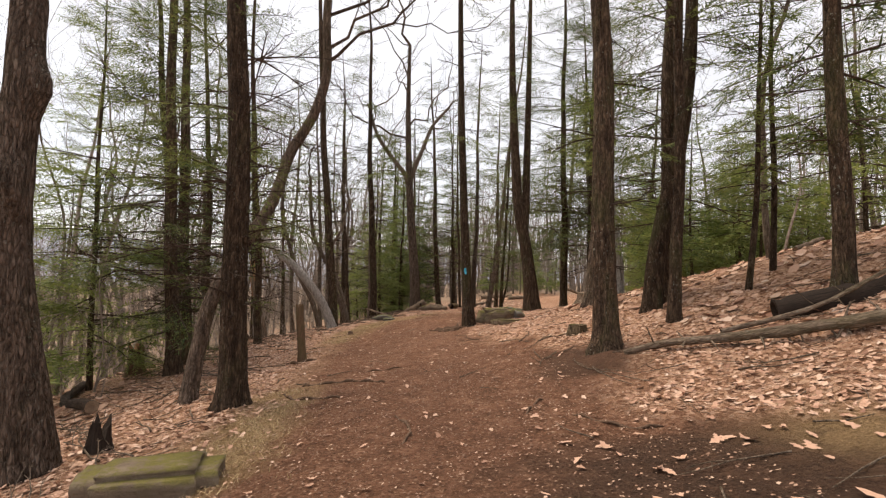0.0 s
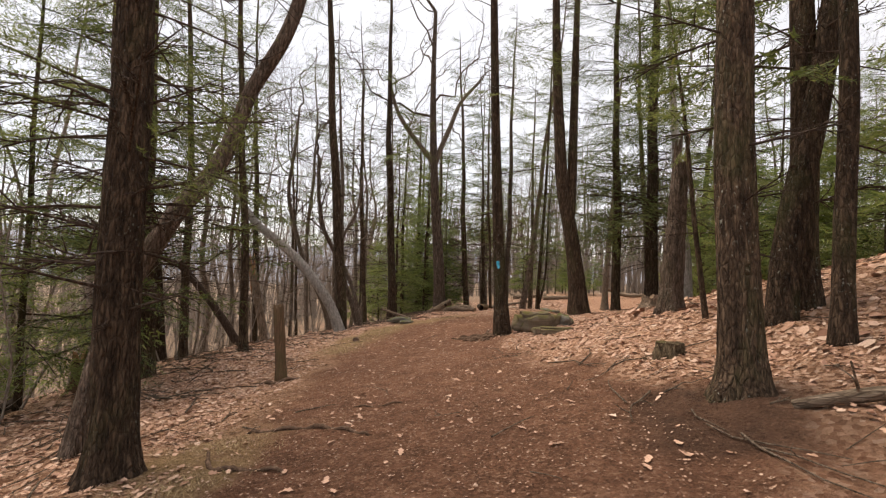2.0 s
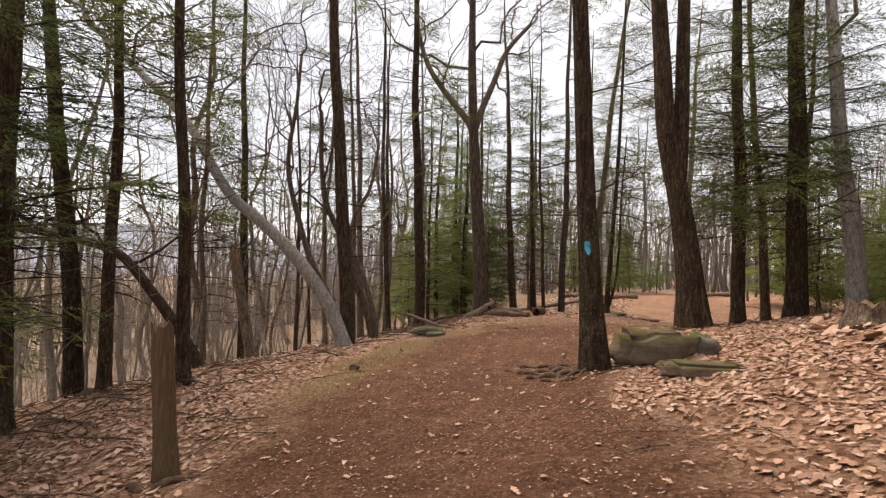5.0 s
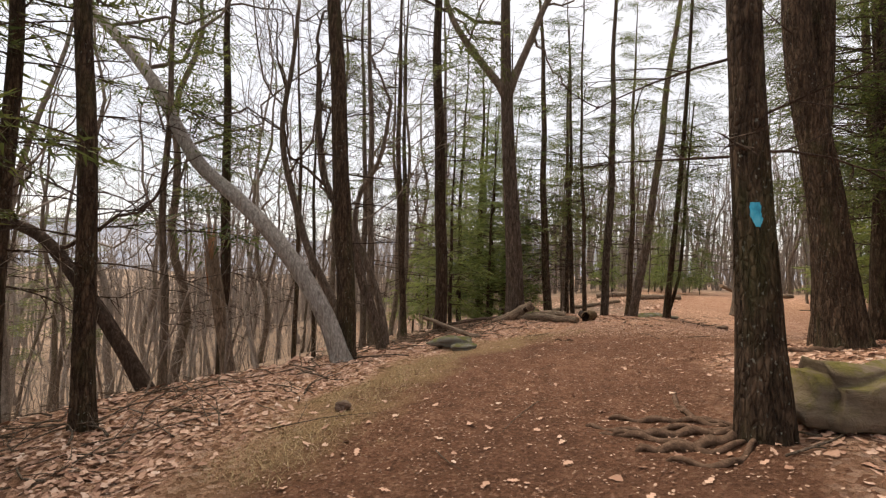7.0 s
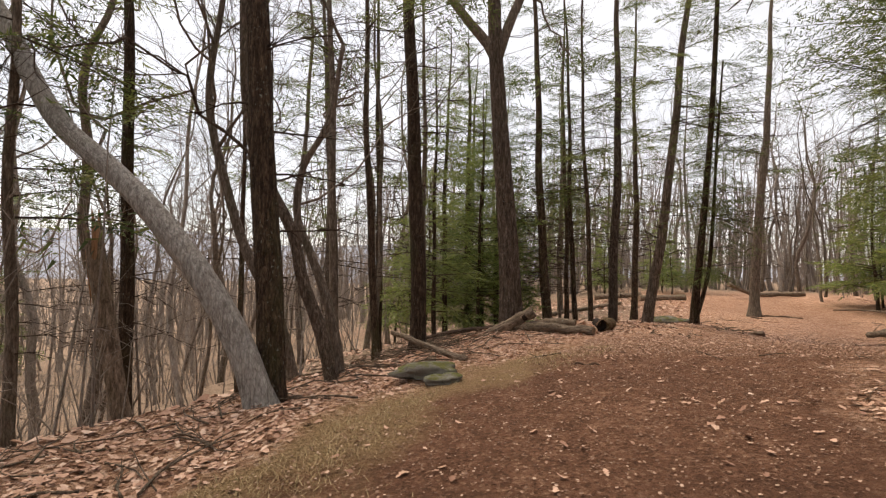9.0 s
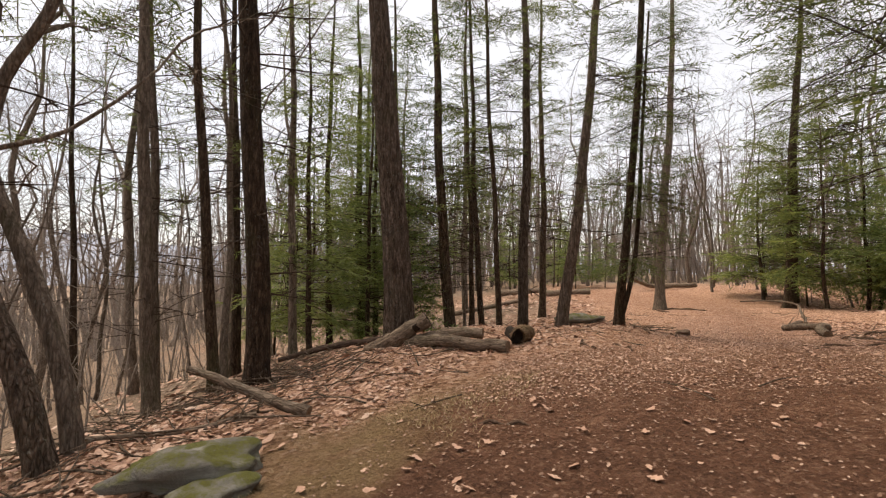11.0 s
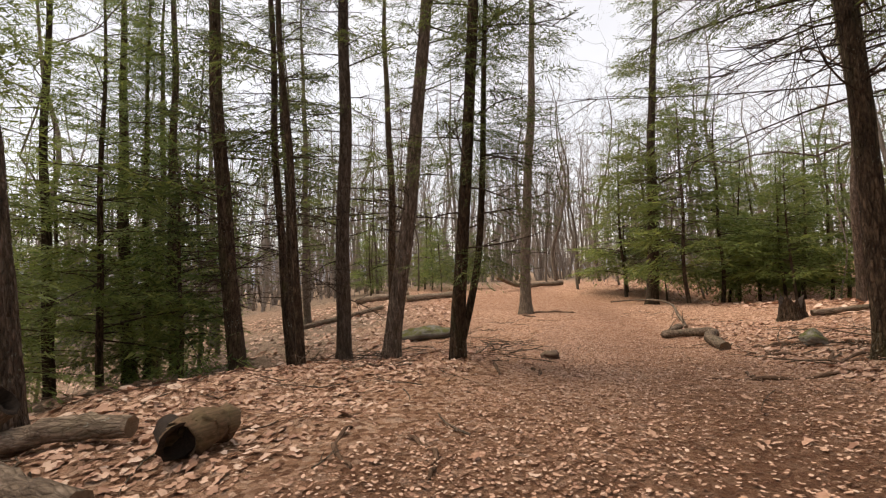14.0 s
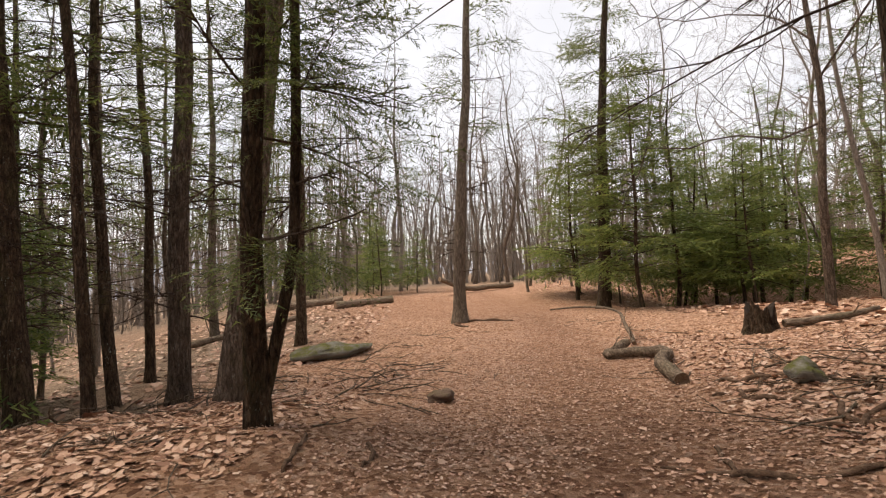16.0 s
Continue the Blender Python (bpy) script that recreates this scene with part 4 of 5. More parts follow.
def scatter(forms, count, x0, x1, y0, y1, gap, keep=3.0, size=(0.8, 1.15), seed=1, tilt=0.03):
    """Random stand of trees in a stretch of the plan, clear of the trails and of one another."""
    r = np.random.RandomState(seed)
    n = tries = 0
    while n < count and tries < count * 30:
        tries += 1
        x, y = r.uniform(x0, x1), r.uniform(y0, y1)
        if abs(off_line(TRAIL, x, y)) < keep or min((x - a) ** 2 + (y - b) ** 2 for a, b in taken) < gap * gap:
            continue
        if abs(off_line(LOOP, x, y)) < 5.5 or (8 < x < 18.5 and 22 < y < 34):
            continue
        plant(forms, x, y, r.uniform(*size), r, tilt)
        n += 1


# young evergreens beside the bend
for x, y, k in ((16.75, 41.7, 1.0), (15.8, 35.9, 1.1), (18.2, 36.6, 1.0), (19.6, 34.8, 0.95), (20.9, 39.1, 1.15), (22.3, 36.2, 1.0), (17.6, 39.6, 0.9)):
    plant(young_forms, x, y, k)
scatter(young_forms, 14, 17, 29, 33, 44, 1.5, 5, (0.8, 1.05), 301)
scatter(young_forms, 10, 6.5, 14, 12, 24, 1.9, 5.5, (0.6, 1.0), 302)
scatter(young_forms, 9, 3, 13, 46, 60, 2.5, 3, (0.5, 0.8), 303)
scatter(young_forms, 3, -9, -4, 26, 36, 1.8, 5, (0.6, 0.9), 304)
scatter(young_forms, 2, -13, -8.5, 4, 12, 2.0, 5, (0.7, 1.1), 305)
# slope below the trail
scatter(thin_forms, 40, -26, -8.5, 8, 40, 1.0, 5, (0.8, 1.3), 311, 0.07)
scatter(bare_forms, 36, -40, -9, 5, 60, 1.8, 6, (0.8, 1.2), 312, 0.06)
scatter(tall_forms, 9, -30, -6, 6, 48, 1.8, 5, (0.8, 1.1), 313)
# ahead
scatter(tall_forms, 11, -6, 12, 40, 60, 2.0, 3, (0.8, 1.1), 321)
scatter(bare_forms, 60, -14, 40, 44, 85, 2.2, 3, (0.8, 1.25), 322, 0.05)
scatter(thin_forms, 46, -10, 34, 40, 70, 1.4, 3, (0.8, 1.2), 323, 0.05)
scatter(tall_forms, 2, -3.5, 2.2, 30.5, 40, 2.0, 5, (0.8, 1.0), 324)
scatter(bare_forms, 26, -32, -6, 42, 80, 2.4, 4, (0.8, 1.2), 325, 0.05)
# uphill
scatter(tall_forms, 14, 6.5, 24, 7, 34, 2.4, 6, (0.8, 1.1), 331)
scatter(bare_forms, 30, 9, 36, 4, 46, 2.4, 6.5, (0.8, 1.2), 332, 0.06)
scatter(thin_forms, 22, 7.5, 30, 8, 46, 1.6, 6, (0.8, 1.2), 333, 0.06)
# unseen trees added behind the start, only for bounced light and reflections
scatter(bare_forms, 16, -22, 22, -28, -6, 3.5, 4, (0.9, 1.2), 341)
for o in tall_forms + young_forms + bare_forms + thin_forms:
    for c in list(o.children_recursive):
        bpy.data.objects.remove(c)
    bpy.data.objects.remove(o)


def far_woods():
    """The grey-brown mass of leafless trunks and twigs beyond the nearer trees, haze painted into their bark."""
    r = np.random.RandomState(7)
    s = Soup()
    n = 0
    while n < 2200:
        a, d = r.uniform(-1.35, 1.15), 62 * (1 + 2.2 * r.rand() ** 1.6)
        x, y = math.sin(a) * d + 2, math.cos(a) * d + 8
        if y < 60 and abs(x) < 36:
            continue
        z = float(level(x, y))
        h = r.uniform(10, 19)
        w = r.uniform(0.06, 0.18)
        k = np.linspace(0, 1, 6)[:, None]
        top = np.array([r.normal(0, 1.2), r.normal(0, 1.2), h])
        wave = r.normal(0, 0.5, 3) * np.array([1, 1, 0])
        pts = np.array([x, y, z - 0.3]) + top * k + wave * np.sin(k * 5.0)
        v, q, _ = tube(pts, w * (1 - 0.85 * k[:, 0]), 4, caps=False)
        s.add(v, q)
        for _ in range(15):
            u = r.uniform(0.15, 1)
            p = np.array([x, y, z]) + top * u + wave * math.sin(u * 5.0)
            b = r.uniform(0, 6.28)
            dd = np.array([math.cos(b), math.sin(b), r.uniform(0.3, 1.3)]) * r.uniform(1.0, 2.8) * (1.2 - 0.6 * u)
            e = p + dd * 0.5 + r.normal(0, 0.15, 3)
            v, q, _ = tube([p, e, p + dd], [0.045, 0.03, 0.01], 3, caps=False)
            s.add(v, q)
        n += 1
    tagged(new("far_woods", s.mesh("far_woods", BARK_HAZED)), "grey-brown leafless woods beyond the clearing and valley", "woods", "", "stuff")


far_woods()


def undergrowth():
    """Thin leafless shoots and saplings filling the slope and the distance."""
    r = np.random.RandomState(17)
    s = Soup()
    n = 0
    while n < 2000:
        if r.rand() < 0.62:
            x, y = r.uniform(-40, -6.5), r.uniform(3, 62)
        else:
            x, y = r.uniform(-12, 42), r.uniform(42, 75)
        if abs(off_line(TRAIL, x, y)) < 5 or abs(off_line(LOOP, x, y)) < 5:
            continue
        z = float(level(x, y))
        h = r.uniform(0.8, 4.5)
        top = np.array([r.normal(0, 0.25 * h), r.normal(0, 0.25 * h), h])
        k = np.linspace(0, 1, 4)[:, None]
        v, q, _ = tube(np.array([x, y, z - 0.05]) + top * k + r.normal(0, 0.04 * h, (4, 3)) * k, (0.006 + 0.006 * h) * (1 - 0.8 * k[:, 0]), 3, caps=False)
        s.add(v, q)
        for _ in range(7):
            u = r.uniform(0.2, 1)
            p = np.array([x, y, z]) + top * u
            a = r.uniform(0, 6.28)
            d = np.array([math.cos(a), math.sin(a), r.uniform(0.2, 1.2)]) * r.uniform(0.15, 0.4) * h
            v, q, _ = tube([p, p + d * 0.5 + r.normal(0, 0.04, 3), p + d], [0.008, 0.005, 0.003], 3, caps=False)
            s.add(v, q)
        n += 1
    tagged(new("undergrowth", s.mesh("undergrowth", BARK_HAZED)), "thin leafless grey-brown shoots and saplings", "undergrowth", "", "stuff")


undergrowth()


# ---- stones, stumps, logs ----
def rough_stone(name, x, y, size, mat, label, seed, turn_=0.0, sink=0.12, step=0.0, tilt=(0, 0), round_=False, rough=1.0):
    bm = bmesh.new()
    if round_:
        bmesh.ops.create_icosphere(bm, subdivisions=4, radius=0.55)
        for v in bm.verts:
            v.co.z = max(v.co.z, -0.3) if v.co.z < 0 else v.co.z * 0.9
    else:
        bmesh.ops.create_cube(bm, size=1.0)
        bmesh.ops.bevel(bm, geom=bm.edges[:], offset=0.16, segments=2, affect="EDGES")
        bmesh.ops.subdivide_edges(bm, edges=bm.edges[:], cuts=3, use_grid_fill=True)
    off = Vector((seed * 3.1, seed * 1.7, seed * 0.9))
    for v in bm.verts:
        p = v.co.copy()
        n1 = noise.noise(p * 2.3 + off) * (0.3 if round_ else 0.13) + noise.noise(p * 6 + off) * 0.06 + noise.noise(p * 15 + off) * 0.02
        n1 *= rough
        v.co += p.normalized() * n1
        if step:
            v.co.z += step * (0.12 if noise.noise(Vector((p.x * 1.5, p.y * 1.5, 0)) + off) > 0 else -0.05) * (1 if p.z > 0.2 else 0)
    for v in bm.verts:
        v.co = Vector((v.co.x * size[0], v.co.y * size[1], v.co.z * size[2]))
    me = bpy.data.meshes.new(name)
    bm.to_mesh(me)
    bm.free()
    me.materials.append(mat)
    me.polygons.foreach_set("use_smooth", np.full(len(me.polygons), True))
    ob = new(name, me)
    ob.matrix_world = Matrix.LocRotScale(on_ground(x, y, size[2] * (0.5 - sink)), Euler((tilt[0], tilt[1], turn_)), None)
    return tagged(ob, label, "stone")


rough_stone("boulder", 1.58, 12.75, (1.05, 0.7, 0.48), STONE_MOSSY, "blocky layered boulder with olive moss beside the blazed tree", 1, 0.12, 0.16, 1.0)
rough_stone("boulder", 2.28, 12.75, (0.34, 0.4, 0.36), STONE_GREEN, "small pale lichened rock against a mossy boulder", 2, 0.5, 0.2, round_=True)
rough_stone("flat_stone", 1.95, 11.6, (1.0, 0.5, 0.16), STONE_MOSSY, "flat mossy slab sunk in the leaves", 3, 0.1, 0.38)
rough_stone("flat_stone", -1.98, 1.5, (1.05, 0.62, 0.3), STONE_MOSSY, "flat mossy slab on the trail's grassy edge", 4, 0.35, 0.1, rough=0.4)
rough_stone("boulder", -2.72, 17.3, (0.8, 0.5, 0.26), STONE_GREEN, "low rock blanketed in green moss at the slope's lip", 5, 0.4, 0.3, round_=True)
rough_stone("boulder", -2.4, 17.05, (0.4, 0.35, 0.16), STONE_GREEN, "low rock blanketed in green moss at the slope's lip", 6, 1.0, 0.3, round_=True)
rough_stone("boulder", 4.0, 32.6, (1.5, 0.9, 0.42), STONE_GREEN, "grey weathered boulder below the trail", 7, 0.2, 0.25, round_=True)
rough_stone("boulder", 8.2, 24.25, (0.42, 0.3, 0.26), STONE_GREEN, "small dark mossy rock on the leafy bank", 8, 0.7, 0.2, round_=True)
rough_stone("boulder", -3.1, 13.35, (0.16, 0.13, 0.12), STONE_BROWN, "small brown stone at the trail edge", 13, round_=True)
rough_stone("boulder", 4.8, 26.3, (0.3, 0.24, 0.18), STONE_BROWN, "small brown stone beside the trail", 14, round_=True)


def cavity(ring, c, out, deep, mat, ob, rg):
    """A rotted-out end: a ragged rim and a hole running into the stem."""
    seg = len(ring)
    rim = c + (ring - c) * rg.uniform(0.72, 0.86, (seg, 1)) + out * 0.01
    back = c + (rim - c) * 0.75 - out * deep
    kk = np.arange(seg)
    nx = (kk + 1) % seg
    s = Soup()
    s.add(np.vstack([ring + out * 0.001, rim, back, c - out * deep * 1.1]), np.concatenate([np.stack([kk, nx, seg + nx, seg + kk], -1), np.stack([seg + kk, seg + nx, 2 * seg + nx, 2 * seg + kk], -1)]), [(2 * seg + a, 2 * seg + (a + 1) % seg, 3 * seg) for a in range(seg)])
    part("hollow_end", s.mesh("hollow_end", mat), ob, "black rotted-out hollow end")


def log(points, r0, r1, label, mat=BARK_DEAD, end=WOOD_CUT, seed=1, stubs=0, name="fallen_log", seg=18, category="log", stub_len=0.35, hollow=0.0):
    """A fallen stem through points (x, y, height over the ground of its axis)."""
    rg = np.random.RandomState(seed)
    w = np.array([(x, y, float(level(x, y)) + z) for x, y, z in points], float)
    ob = thing(name, tuple(w[0]), label, category)
    q_ = Vector((0, 0, 1)).rotation_difference(Vector(w[-1] - w[0]))
    ob.rotation_mode, ob.rotation_quaternion = "QUATERNION", q_
    p = smooth_line((w - w[0]) @ np.array(q_.to_matrix()), max(8, 6 * len(points)))
    k = np.linspace(0, 1, len(p))
    rad = r0 + (r1 - r0) * k
    p = p + np.cumsum(rg.normal(0, 0.012, p.shape), axis=0) * min(1.0, r0 * 10)
    v, q, _ = tube(p, rad * rg.uniform(0.9, 1.1, len(p)), seg, rg, 0.09, 0.0, caps=False)
    s = Soup()
    s.add(v, q)
    part("stem", s.mesh("stem", mat), ob)
    for i, rd in ((0, r0), (-1, r1)):
        if rd < 0.045:
            continue
        nv = len(v) // seg
        ring = v[(0 if i == 0 else (nv - 1)) * seg:][:seg]
        c = ring.mean(0)
        out = (p[0] - p[1]) if i == 0 else (p[-1] - p[-2])
        out /= np.linalg.norm(out)
        if hollow and i == 0:
            cavity(ring, c, out, hollow, end, ob, rg)
            continue
        inner = c + (ring - c) * 0.55 + out * 0.012 * rg.uniform(0.2, 1, (seg, 1))
        s = Soup()
        kk = np.arange(seg)
        s.add(np.vstack([ring + out * 0.001, inner, c - out * 0.02]), np.stack([kk, (kk + 1) % seg, seg + (kk + 1) % seg, seg + kk], -1), [(seg + a, seg + (a + 1) % seg, 2 * seg) for a in range(seg)])
        part("cut_end", s.mesh("cut_end", end), ob, "weathered cut end")
    for _ in range(stubs):
        u = rg.uniform(0.08, 0.95)
        j = int(u * (len(p) - 1))
        a = rg.uniform(0, 6.28)
        d = np.array([math.cos(a), math.sin(a), rg.uniform(-0.6, 0.6)])
        s = Soup()
        twigs(s, p[j], d / np.linalg.norm(d), stub_len * rg.uniform(0.5, 1.3), rad[j] * 0.28, rg, 2, 1)
        part("branch_stub", s.mesh("branch_stub", mat), ob)
    return ob


log([(3.0, 4.9, 0.03), (3.5, 4.6, 0.1), (4.07, 4.25, 0.11), (5.43, 3.5, 0.1), (6.6, 2.9, 0.1)], 0.045, 0.1, "grey barkless fallen log propped on its branch stubs", seed=3, stubs=18)
log([(5.15, 4.78, 0.1), (6.2, 4.5, 0.0), (7.4, 4.2, -0.08)], 0.18, 0.2, "big dark rotting hollow log on the leafy bank", mat=WOOD_ROT, end=WOOD_ROT, seed=4, stubs=3, hollow=0.3)
log([(4.2, 4.5, 0.12), (5.4, 4.35, 0.16), (6.4, 4.3, 0.3)], 0.035, 0.025, "pale bare dead branch on the leaves", seed=5, stubs=3, name="fallen_branch", category="branch")
log([(-0.2, 20.98, 0.08), (-0.9, 21.6, 0.1), (-1.5, 22.2, 0.08)], 0.085, 0.105, "short bark-covered log lying in the leaves", seed=6, stubs=2, stub_len=0.15)
log([(-0.45, 22.35, 0.12), (-1.0, 22.55, 0.11), (-1.7, 22.75, 0.06)], 0.085, 0.095, "split weathered log beside a big oak", seed=7)
log([(-1.42, 22.6, 0.4), (-1.85, 22.72, 0.22), (-2.5, 22.9, -0.05)], 0.13, 0.14, "thick tilted log with black hollow end", seed=8, mat=BARK_DEAD, end=WOOD_ROT, hollow=0.3)
log([(0.03, 21.72, 0.14), (0.16, 21.87, 0.13), (0.3, 22.02, 0.12)], 0.13, 0.12, "short charred hollow log standing open among leaves", seed=21, mat=WOOD_POST, end=WOOD_ROT, hollow=0.22)
log([(-2.4, 18.93, 0.05), (-3.0, 19.1, 0.22), (-3.85, 19.3, 0.62)], 0.06, 0.04, "slanting dead branch propped at the slope's lip", seed=9, stubs=4, name="fallen_branch", category="branch")
log([(-2.9, 18.9, 0.02), (-3.5, 18.7, 0.04), (-4.3, 18.55, 0.1)], 0.03, 0.02, "thin dead branch on the slope", seed=10, stubs=3, name="fallen_branch", category="branch")
log([(7.65, 25.4, 0.06), (8.2, 26.3, 0.09), (8.9, 27.0, 0.1), (8.55, 27.9, 0.09), (9.3, 28.3, 0.12)], 0.1, 0.075, "pale twisted dead limb lying along the trail", seed=11, stubs=2, name="fallen_branch", category="branch")
log([(9.3, 28.3, 0.1), (9.9, 29.3, 0.3), (10.4, 30.3, 0.55), (10.2, 31.2, 0.62), (9.4, 31.6, 0.6)], 0.045, 0.02, "pale thin crooked dead branch", seed=12, stubs=3, name="fallen_branch", category="branch")
log([(5.0, 44.5, 0.2), (8.0, 45.3, 0.2)], 0.2, 0.18, "old log lying across the clearing", seed=13, stubs=2)
log([(2.5, 47.5, 0.2), (5.6, 47.2, 0.2)], 0.2, 0.18, "old log lying across the clearing", seed=14)
log([(10.8, 46, 0.9), (12.5, 47, 0.3), (16, 47.6, 0.2)], 0.12, 0.16, "old log lying across the clearing", seed=15, stubs=3)
log([(-1.0, 41.5, 0.15), (3.6, 43.0, 0.15)], 0.13, 0.11, "old log lying across the clearing", seed=16)
log([(-6.0, 6.0, 0.1), (-7.4, 7.1, 0.12), (-9.0, 9.6, 0.15)], 0.1, 0.08, "long dark dead log along the slope's lip", seed=17, mat=BARK_TWIG)
log([(-2.3, 24.2, 0.08), (-3.4, 24.5, 0.1), (-4.6, 24.3, 0.1)], 0.07, 0.05, "dark dead log below a big oak", seed=18, mat=BARK_TWIG, stubs=3)
log([(11.9, 27.3, 0.1), (12.7, 27.0, 0.12), (13.9, 26.9, 0.2)], 0.07, 0.05, "pale dead branch behind a broken stump", seed=19, stubs=2, name="fallen_branch", category="branch")
log([(8.0, 8.6, 0.06), (9.4, 9.7, 0.06)], 0.06, 0.04, "pale dead branch on the leafy bank", seed=20, stubs=2, name="fallen_branch", category="branch")


def stump(x, y, dia, h, label, mat=BARK_DEAD, top=WOOD_ROT, jag=0.3, seed=1, lean=(0, 0), name="tree_stump", flare=0.5, hollow=0.3, taper=0.0, n=12):
    rg = np.random.RandomState(seed)
    seg = 26
    ob = thing(name, on_ground(x, y), label, "stump")
    ang = np.linspace(0, 2 * np.pi, seg, endpoint=False)
    edge = h * (1 - jag * (0.5 + 0.5 * np.sin(ang * 2 + seed) * np.cos(ang * 5 + seed * 2)) * rg.uniform(0.5, 1.1, seg))
    z = np.linspace(-0.15, 1, n)[:, None] * np.where(np.linspace(-0.15, 1, n)[:, None] < 0, 1, edge[None])
    rad = dia / 2 * (1 + flare * np.exp(-np.clip(z, 0, 9) / 0.14)) * (1 + 0.13 * np.cos(5 * ang + seed)[None] * np.exp(-z / 0.3)) * (1 + 0.05 * rg.uniform(-1, 1, (n, seg))) * (1 - taper * np.clip(z, 0, 99) / h)
    v = np.stack([np.cos(ang)[None] * rad + lean[0] * z, np.sin(ang)[None] * rad + lean[1] * z, z], -1).reshape(-1, 3)
    i, j = np.meshgrid(np.arange(n - 1), np.arange(seg), indexing="ij")
    q = np.stack([i * seg + j, i * seg + (j + 1) % seg, (i + 1) * seg + (j + 1) % seg, (i + 1) * seg + j], -1).reshape(-1, 4)
    s = Soup()
    s.add(v, q)
    part("bark", s.mesh("bark", mat), ob)
    ring = v[-seg:]
    c = ring.mean(0)
    inner = c + (ring - c) * 0.6
    inner[:, 2] = ring[:, 2] * (1 - hollow * 0.5) + rg.uniform(-0.02, 0.02, seg)
    s = Soup()
    kk = np.arange(seg)
    s.add(np.vstack([ring, inner, c - np.array([0, 0, hollow * h])]), np.stack([kk, (kk + 1) % seg, seg + (kk + 1) % seg, seg + kk], -1), [(seg + a, seg + (a + 1) % seg, 2 * seg) for a in range(seg)])
    part("broken_top", s.mesh("broken_top", top), ob)
    return ob


stump(-3.3, 9.23, 0.19, 1.42, "upright weathered grey-brown broken post on the trail edge", WOOD_POST, WOOD_POST, 0.12, 2, (-0.1, 0), "wooden_post", 0.25, 0.05)
stump(11.55, 27.5, 0.5, 0.6, "broken dark mossy stump with jagged top", BARK_HEMLOCK, WOOD_ROT, 0.7, 4, flare=0.25)
stump(4.4, 12.87, 0.42, 0.36, "low rotting reddish stump on the leafy bank", BARK_DEAD, WOOD_CUT, 0.4, 5)
stump(-3.72, 3.19, 0.2, 0.42, "small jagged rotten dark stump", WOOD_ROT, WOOD_ROT, 0.8, 6)
stump(-7.7, 17.65, 0.28, 3.6, "tall splintered snag with orange split wood", BARK_DEAD, WOOD_ORANGE, 0.45, 7, (-0.2, -0.05), "broken_snag", 0.4, 0.25)
stump(2.87, 7.35, 0.31, 0.18, "low cut stump with mossy sides", BARK_MOSSY, BARK_MOSSY, 0.12, 8, hollow=0.04, flare=0.35)
stump(-8.0, 10.0, 0.36, 0.85, "pale broken stump with split wood", WOOD_POST, WOOD_ORANGE, 0.5, 9)
stump(0.35, 29.8, 0.3, 0.3, "low broken stump in the brush", BARK_DEAD, WOOD_CUT, 0.5, 10)


stump(4.08, 10.8, 0.46, 3.75, "rough-barked dead oak snag with splintered broken top", BARK_OAK, WOOD_POST, 0.3, 65, (0.07, 0), "broken_snag", 0.3, 0.12, 0.42, 60)


# blue blaze on the marked hemlock
def blaze_mark():
    z0 = float(level(0.76, 12.41))
    rg = np.random.RandomState(4)
    s = Soup()
    n = 13
    for i in range(n):
        z = 1.58 + 0.185 * i / (n - 1)
        c = np.array([np.interp(z + z0, (0.15, 1.2, 2.4, 4.3), (0.79, 0.71, 0.63, 0.53)), 12.395])
        half = 0.25 * min(1.0, 0.35 + 0.16 * i, 0.8 + 0.12 * (n - 1 - i)) + 0.018 * rg.uniform(-1, 1)
        a = np.linspace(-half, half, 9) - 1.82 + (0.07 if i < 5 else 0.0)
        rad = 0.15
        for aa in a:
            s.v.append(np.array([[c[0] + math.cos(aa) * rad - 0.76, c[1] + math.sin(aa) * rad - 12.41, z]]))
    k, m = np.meshgrid(np.arange(n - 1), np.arange(8), indexing="ij")
    s.q.append(np.stack([k * 9 + m, k * 9 + m + 1, (k + 1) * 9 + m + 1, (k + 1) * 9 + m], -1).reshape(-1, 4))
    part("blaze", s.mesh("blaze", BLAZE), blazed, "sky-blue painted blaze mark")


blaze_mark()


# ---- roots and sticks ----
def root(points, r0, label="bare tree root crossing the trail", seed=1):
    rg = np.random.RandomState(seed)
    w = np.array([(x, y, float(level(x, y)) + 0.006) for x, y in points], float)
    p = smooth_line(w, 6 * len(points))
    p[:, 2] = level(p[:, 0], p[:, 1]) + r0 * 0.35 + 0.02 * np.sin(np.arange(len(p)) * 0.9 + seed)
    p[0, 2] -= r0
    p[-1, 2] -= r0
    k = np.linspace(0, 1, len(p))
    v, q, t = tube(p - w[0], r0 * (0.45 + np.sin(k * 3.14) ** 0.6 * 0.45), 8, rg, 0.14)
    s = Soup()
    s.add(v, q, t)
    ob = new("tree_root", s.mesh("tree_root", ROOT))
    ob.location = tuple(w[0])
    return tagged(ob, label, "root", "roots across the trail")


root([(-2.2, 5.9), (-1.8, 5.95), (-1.45, 5.96), (-1.0, 5.75), (-0.7, 5.5)], 0.028, seed=1)
root([(-2.3, 5.3), (-1.85, 4.72), (-1.5, 4.68), (-1.15, 4.57)], 0.026, seed=2)
root([(1.24, 2.75), (1.35, 3.1), (1.6, 3.52)], 0.016, seed=3)
root([(1.72, 2.87), (1.95, 2.5), (2.25, 2.22), (2.6, 2.2)], 0.018, seed=4)
